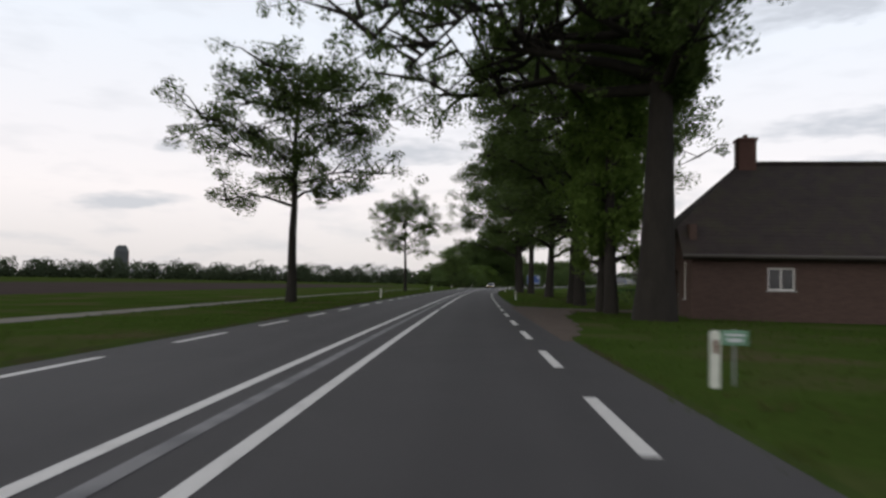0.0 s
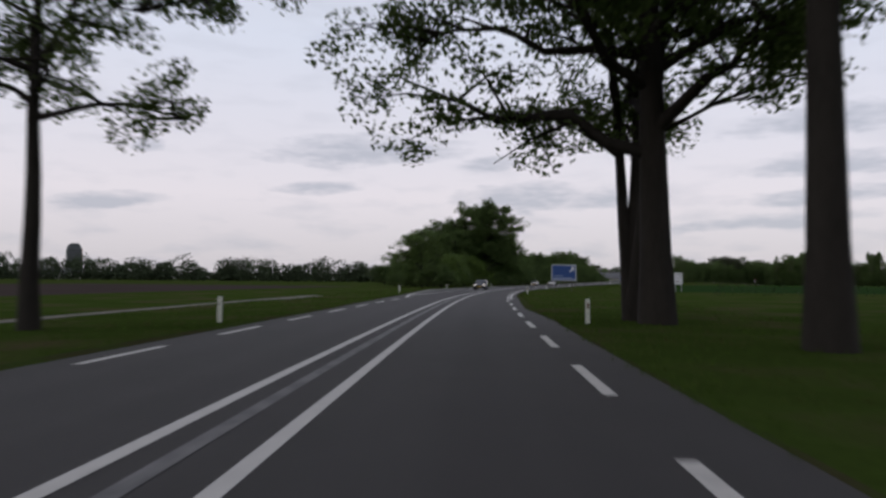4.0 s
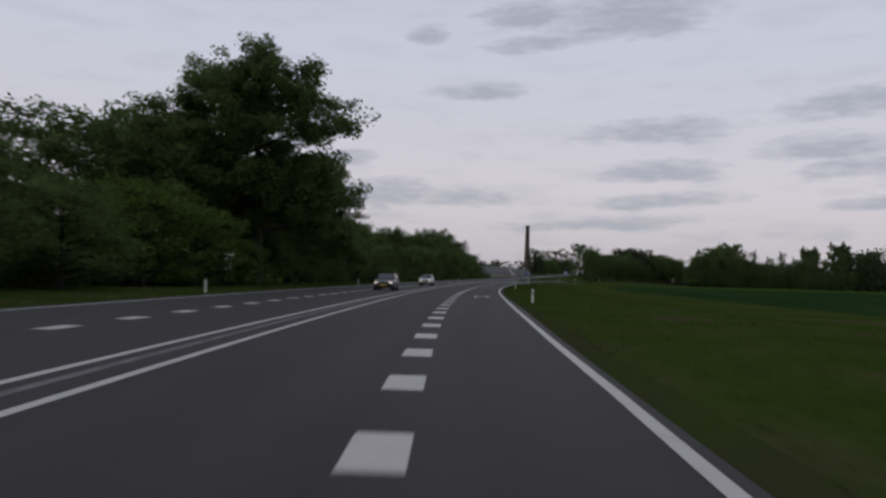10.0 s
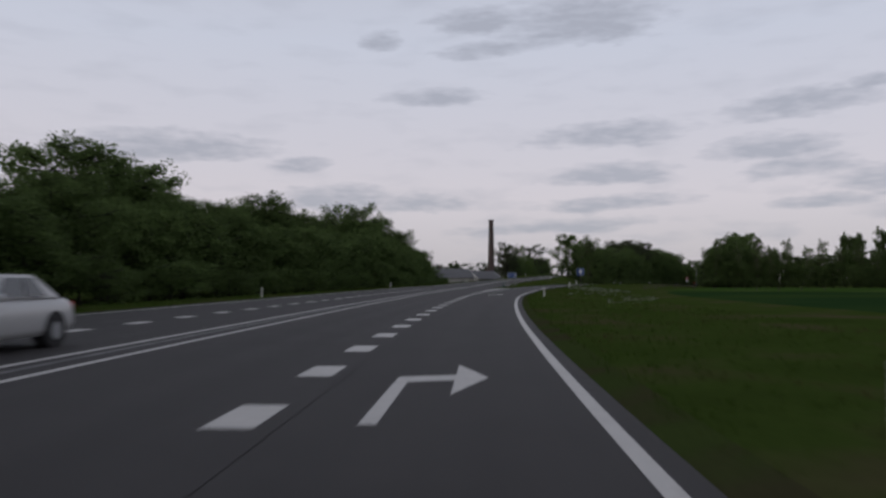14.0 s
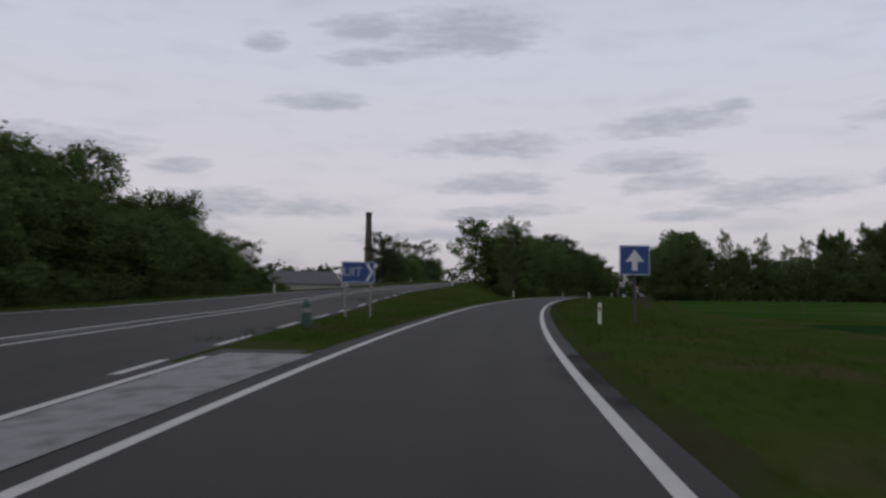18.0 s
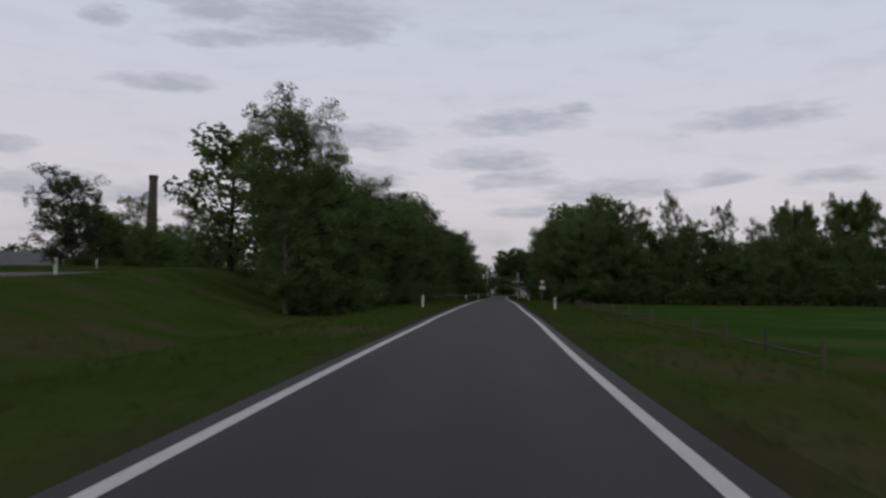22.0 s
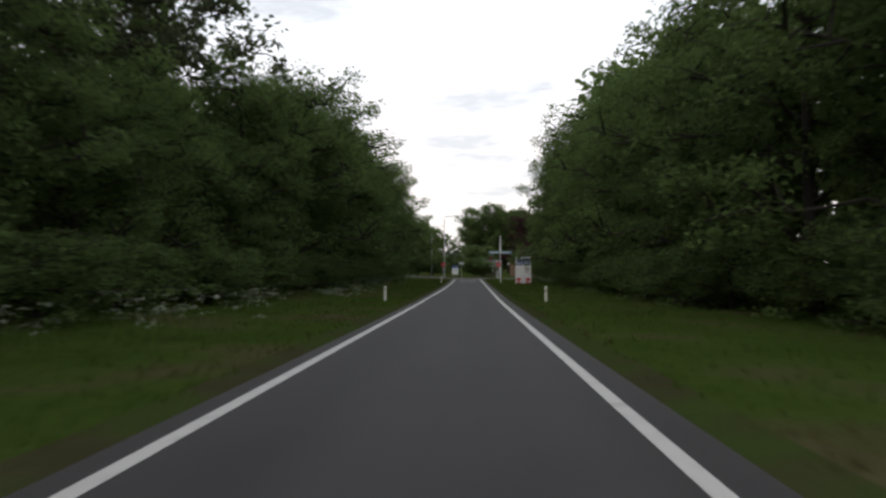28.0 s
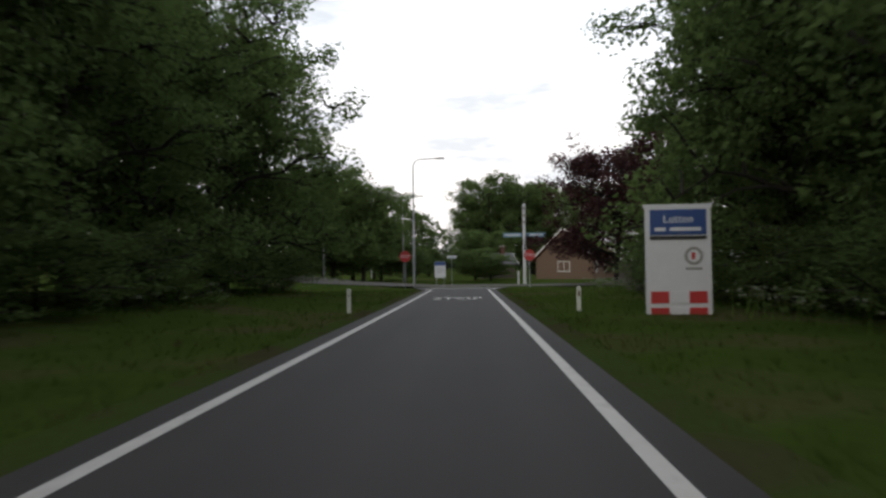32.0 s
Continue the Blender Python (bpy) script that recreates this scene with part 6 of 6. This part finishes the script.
def car(mat, label, estate):
    root = thing("car", label, "car")
    W = 0.85
    body = part("body", loft([ring(y, w, z0, z1, c) for y, w, z0, z1, c in (
        (-2.2, 0.66, 0.3, 0.6, 0.02), (-2.12, 0.76, 0.24, 0.68, 0.03), (-1.9, 0.82, 0.2, 0.74, 0.04), (-1.3, W, 0.2, 0.84, 0.04), (-0.75, W, 0.2, 0.92, 0.03),
        (0.3, W, 0.2, 0.94, 0.0), (1.3, W, 0.2, 0.95, 0.0), (1.85, 0.83, 0.22, 0.93, 0.03), (2.1, 0.78, 0.28, 0.86, 0.03), (2.18, 0.7, 0.34, 0.7, 0.02))]), mat, root)
    r0, r1, zr = (-0.1, 1.55, 1.42) if estate else (-0.05, 0.95, 1.4)
    end = 2.05 if estate else 1.75
    wa, wb = W - 0.05, W - 0.2

    low = 0.9
    shell = B()
    q = [(wa, -0.85, low), (-wa, -0.85, low), (-wa, end, low), (wa, end, low), (wb, r0, zr), (-wb, r0, zr), (-wb, r1, zr), (wb, r1, zr)]
    vs = [shell.verts.new(v) for v in q]
    for f in ((0, 1, 5, 4), (1, 2, 6, 5), (2, 3, 7, 6), (3, 0, 4, 7), (4, 5, 6, 7), (0, 3, 2, 1)):
        shell.faces.new([vs[i] for i in f])
    bmesh.ops.bevel(shell, geom=list(shell.edges), offset=0.06, segments=3, affect="EDGES")
    part("cabin", shell, mat, root)
    Q = [Vector(v) for v in q]

    def inset(a, b, c, d, u0, u1, v0, v1, out):
        def at(u, v):
            return (a * (1 - u) + b * u) * (1 - v) + (d * (1 - u) + c * u) * v + Vector(out)
        return [at(u0, v0), at(u1, v0), at(u1, v1), at(u0, v1)]

    pane(root, inset(Q[0], Q[1], Q[5], Q[4], 0.07, 0.93, 0.1, 0.9, (0, -0.02, 0.014)), "raked windscreen")
    pane(root, inset(Q[3], Q[2], Q[6], Q[7], 0.08, 0.92, 0.15, 0.88, (0, 0.02, 0.014)))
    for a, b, c, d, sx_ in ((Q[0], Q[3], Q[7], Q[4], 1), (Q[1], Q[2], Q[6], Q[5], -1)):
        for u0, u1 in ((0.12, 0.47), (0.5, 0.76)) + (((0.79, 0.93),) if estate else ()):
            pane(root, inset(a, b, c, d, u0, u1, 0.16, 0.86, (sx_ * 0.02, 0, 0.006)))
    for sx_ in (-1, 1):
        for y in (-1.38, 1.32):
            part("wheel_arch", cyl(B(), 0.37, 0.37, (sx_ * (W - 0.25), y, 0.33), (sx_ * (W + 0.004), y, 0.33), 28), M_BLACK, root, "dark wheel arch")
            w = part("wheel", cyl(B(), 0.31, 0.31, (sx_ * (W - 0.2), y, 0.31), (sx_ * (W + 0.02), y, 0.31), 28), M_BLACK, root)
            part("rim", cyl(B(), 0.2, 0.17, (sx_ * (W - 0.1), y, 0.31), (sx_ * (W + 0.035), y, 0.31), 20), M_STEEL, w, "grey steel rim")
        part("headlamp", box(B(), (0.36, 0.16, 0.15), (sx_ * 0.58, -2.1, 0.63), 0.05), M_LAMP, root, "lit warm white headlamp")
        part("mirror", box(B(), (0.2, 0.14, 0.14), (sx_ * (W + 0.1), -0.62, 0.99), 0.05), mat, root)
        part("tail_lamp", box(B(), (0.26, 0.1, 0.24), (sx_ * 0.62, 2.12, 0.74), 0.03), M_RED, root)
        part("fog_lamp", box(B(), (0.16, 0.06, 0.08), (sx_ * 0.55, -2.17, 0.36), 0.02), M_GREY_REFLECT, root)
    part("grille", box(B(), (0.66, 0.08, 0.13), (0, -2.17, 0.6), 0.03), M_BLACK, root, "black grille")
    part("bumper", box(B(), (1.46, 0.16, 0.15), (0, -2.17, 0.44), 0.06), M_BLACK if mat is not M_CAR_WHITE else mat, root)
    part("number_plate", box(B(), (0.5, 0.02, 0.11), (0, -2.26, 0.44)), M_PLATE, root, "blank yellow plate")
    return root


for s, d, mat, lab, es in ((195.0, -2.25, M_CAR_DARK, "dark car on the main road facing oncoming traffic", True), (285.5, -2.3, M_CAR_GREY, "charcoal estate car on the main road", True), (322.0, -2.3, M_CAR_WHITE, "silver-white car on the main road", False)):
    c = car(mat, lab, es)
    x, y = MAIN.place(s, d)
    c.matrix_basis = pose(float(x), float(y), float(main_z(s)) + 0.015, 0, 0, MAIN.heading(s))


# ---------------------------------------------------------------- grass and wild flowers
def tufts(name, spots, blades, hgt, seed, mat=M_BLADE, label="rough grass blades in the verge"):
    rng = np.random.default_rng(seed)
    x, y = spots
    n = len(x)
    z = ground_z(x, y)
    x, y, z = np.repeat(x, blades), np.repeat(y, blades), np.repeat(z, blades)
    m = n * blades
    x, y = x + rng.normal(size=m) * 0.08, y + rng.normal(size=m) * 0.08
    a = rng.uniform(0, 2 * math.pi, m)
    h = hgt * rng.uniform(0.5, 1.4, m)
    lx, ly = rng.normal(size=m) * 0.35 * h, rng.normal(size=m) * 0.35 * h
    w = 0.012 + 0.05 * h
    v = np.empty((m, 3, 3))
    v[:, 0] = np.stack([x - w * np.cos(a), y - w * np.sin(a), z + 0.0], 1)
    v[:, 1] = np.stack([x + w * np.cos(a), y + w * np.sin(a), z + 0.0], 1)
    v[:, 2] = np.stack([x + lx, y + ly, z + h + 0.03], 1)
    me = bpy.data.meshes.new(name)
    me.vertices.add(m * 3)
    me.vertices.foreach_set("co", v.ravel())
    me.loops.add(m * 3)
    me.loops.foreach_set("vertex_index", np.arange(m * 3))
    me.polygons.add(m)
    me.polygons.foreach_set("loop_start", np.arange(0, m * 3, 3))
    me.update(calc_edges=True)
    me.materials.append(mat)
    return tagged(new(name, me), label, "grass", kind="stuff")


def along(route, edge, side, s0, s1, n, far, seed, power=1.6):
    rng = np.random.default_rng(seed)
    s = rng.uniform(s0, s1, n)
    e = edge(s) if callable(edge) else edge
    return route.place(s, e + side * (0.45 + far * rng.uniform(0, 1, n) ** power))


tufts("grass", along(RAMP, ramp_right, 1, 44, 712, 34000, 10.0, 1), 3, 0.11, 1)
tufts("grass", along(RAMP, ramp_right, 1, -5, 18, 1300, 10.0, 2), 3, 0.11, 2)
tufts("grass", along(RAMP, lambda s: ramp_right(s) + 2.2, 1, 18, 36.5, 1200, 8.0, 6), 3, 0.11, 6)
tufts("grass", along(RAMP, ramp_left, -1, 440, 710, 12000, 9.0, 3), 3, 0.12, 3)
tufts("grass", along(RAMP, ramp_left, -1, 412, 440, 900, 3.0, 7), 3, 0.12, 7)
tufts("grass", along(MAIN, main_left, -1, 0, 460, 12000, 6.0, 4), 3, 0.12, 4)


def flowers(name, spots, hgt, seed):
    rng = np.random.default_rng(seed)
    x, y = spots
    z = ground_z(x, y)
    cs, stems = [], []
    for i in range(len(x)):
        p = np.array([x[i], y[i], z[i]])
        top = p + np.array([rng.normal() * 0.1, rng.normal() * 0.1, hgt * rng.uniform(0.6, 1.2)])
        stems.append([(p, 0.012), (top, 0.006)])
        cs.append(top + rng.normal(size=(9, 3)) * (0.11, 0.11, 0.02))
    c = np.concatenate(cs)
    root = tagged(new(name), "white cow parsley in flower in the verge", "flowers", kind="stuff")
    part("umbels", leaf_mesh("umbels", c, rng.uniform(0.05, 0.11, len(c)), M_FLOWER, rng, 0, 0.8), M_FLOWER, root)
    v, f = tubes(stems, 4)
    part("stalks", mesh_from("stalks", v, f, M_LEAF_LIGHT), M_LEAF_LIGHT, root)


def patchy(route, s0, s1, d0, d1, n, seed, clump=9):
    rng = np.random.default_rng(seed)
    cs, cd = rng.uniform(s0, s1, clump), rng.uniform(d0, d1, clump)
    k = rng.integers(0, clump, n)
    return route.place(cs[k] + rng.normal(size=n) * 1.2, cd[k] + rng.normal(size=n) * 0.7)


flowers("cow_parsley", patchy(RAMP, 600, 705, -10.5, -6.5, 230, 11, 24), 0.7, 11)
flowers("cow_parsley", patchy(RAMP, 386, 401, 6.0, 11.0, 190, 12, 8), 0.6, 12)
flowers("cow_parsley", patchy(RAMP, 672, 706, 7.4, 9.2, 240, 13, 10), 0.7, 13)
flowers("cow_parsley", patchy(RAMP, 606, 645, -8.6, -5.8, 150, 16, 7), 0.6, 16)
flowers("cow_parsley", patchy(RAMP, 545, 600, -9.5, -6.5, 90, 14, 6), 0.7, 14)
flowers("cow_parsley", patchy(RAMP, 345, 372, 5.5, 9, 40, 15, 4), 0.5, 15)
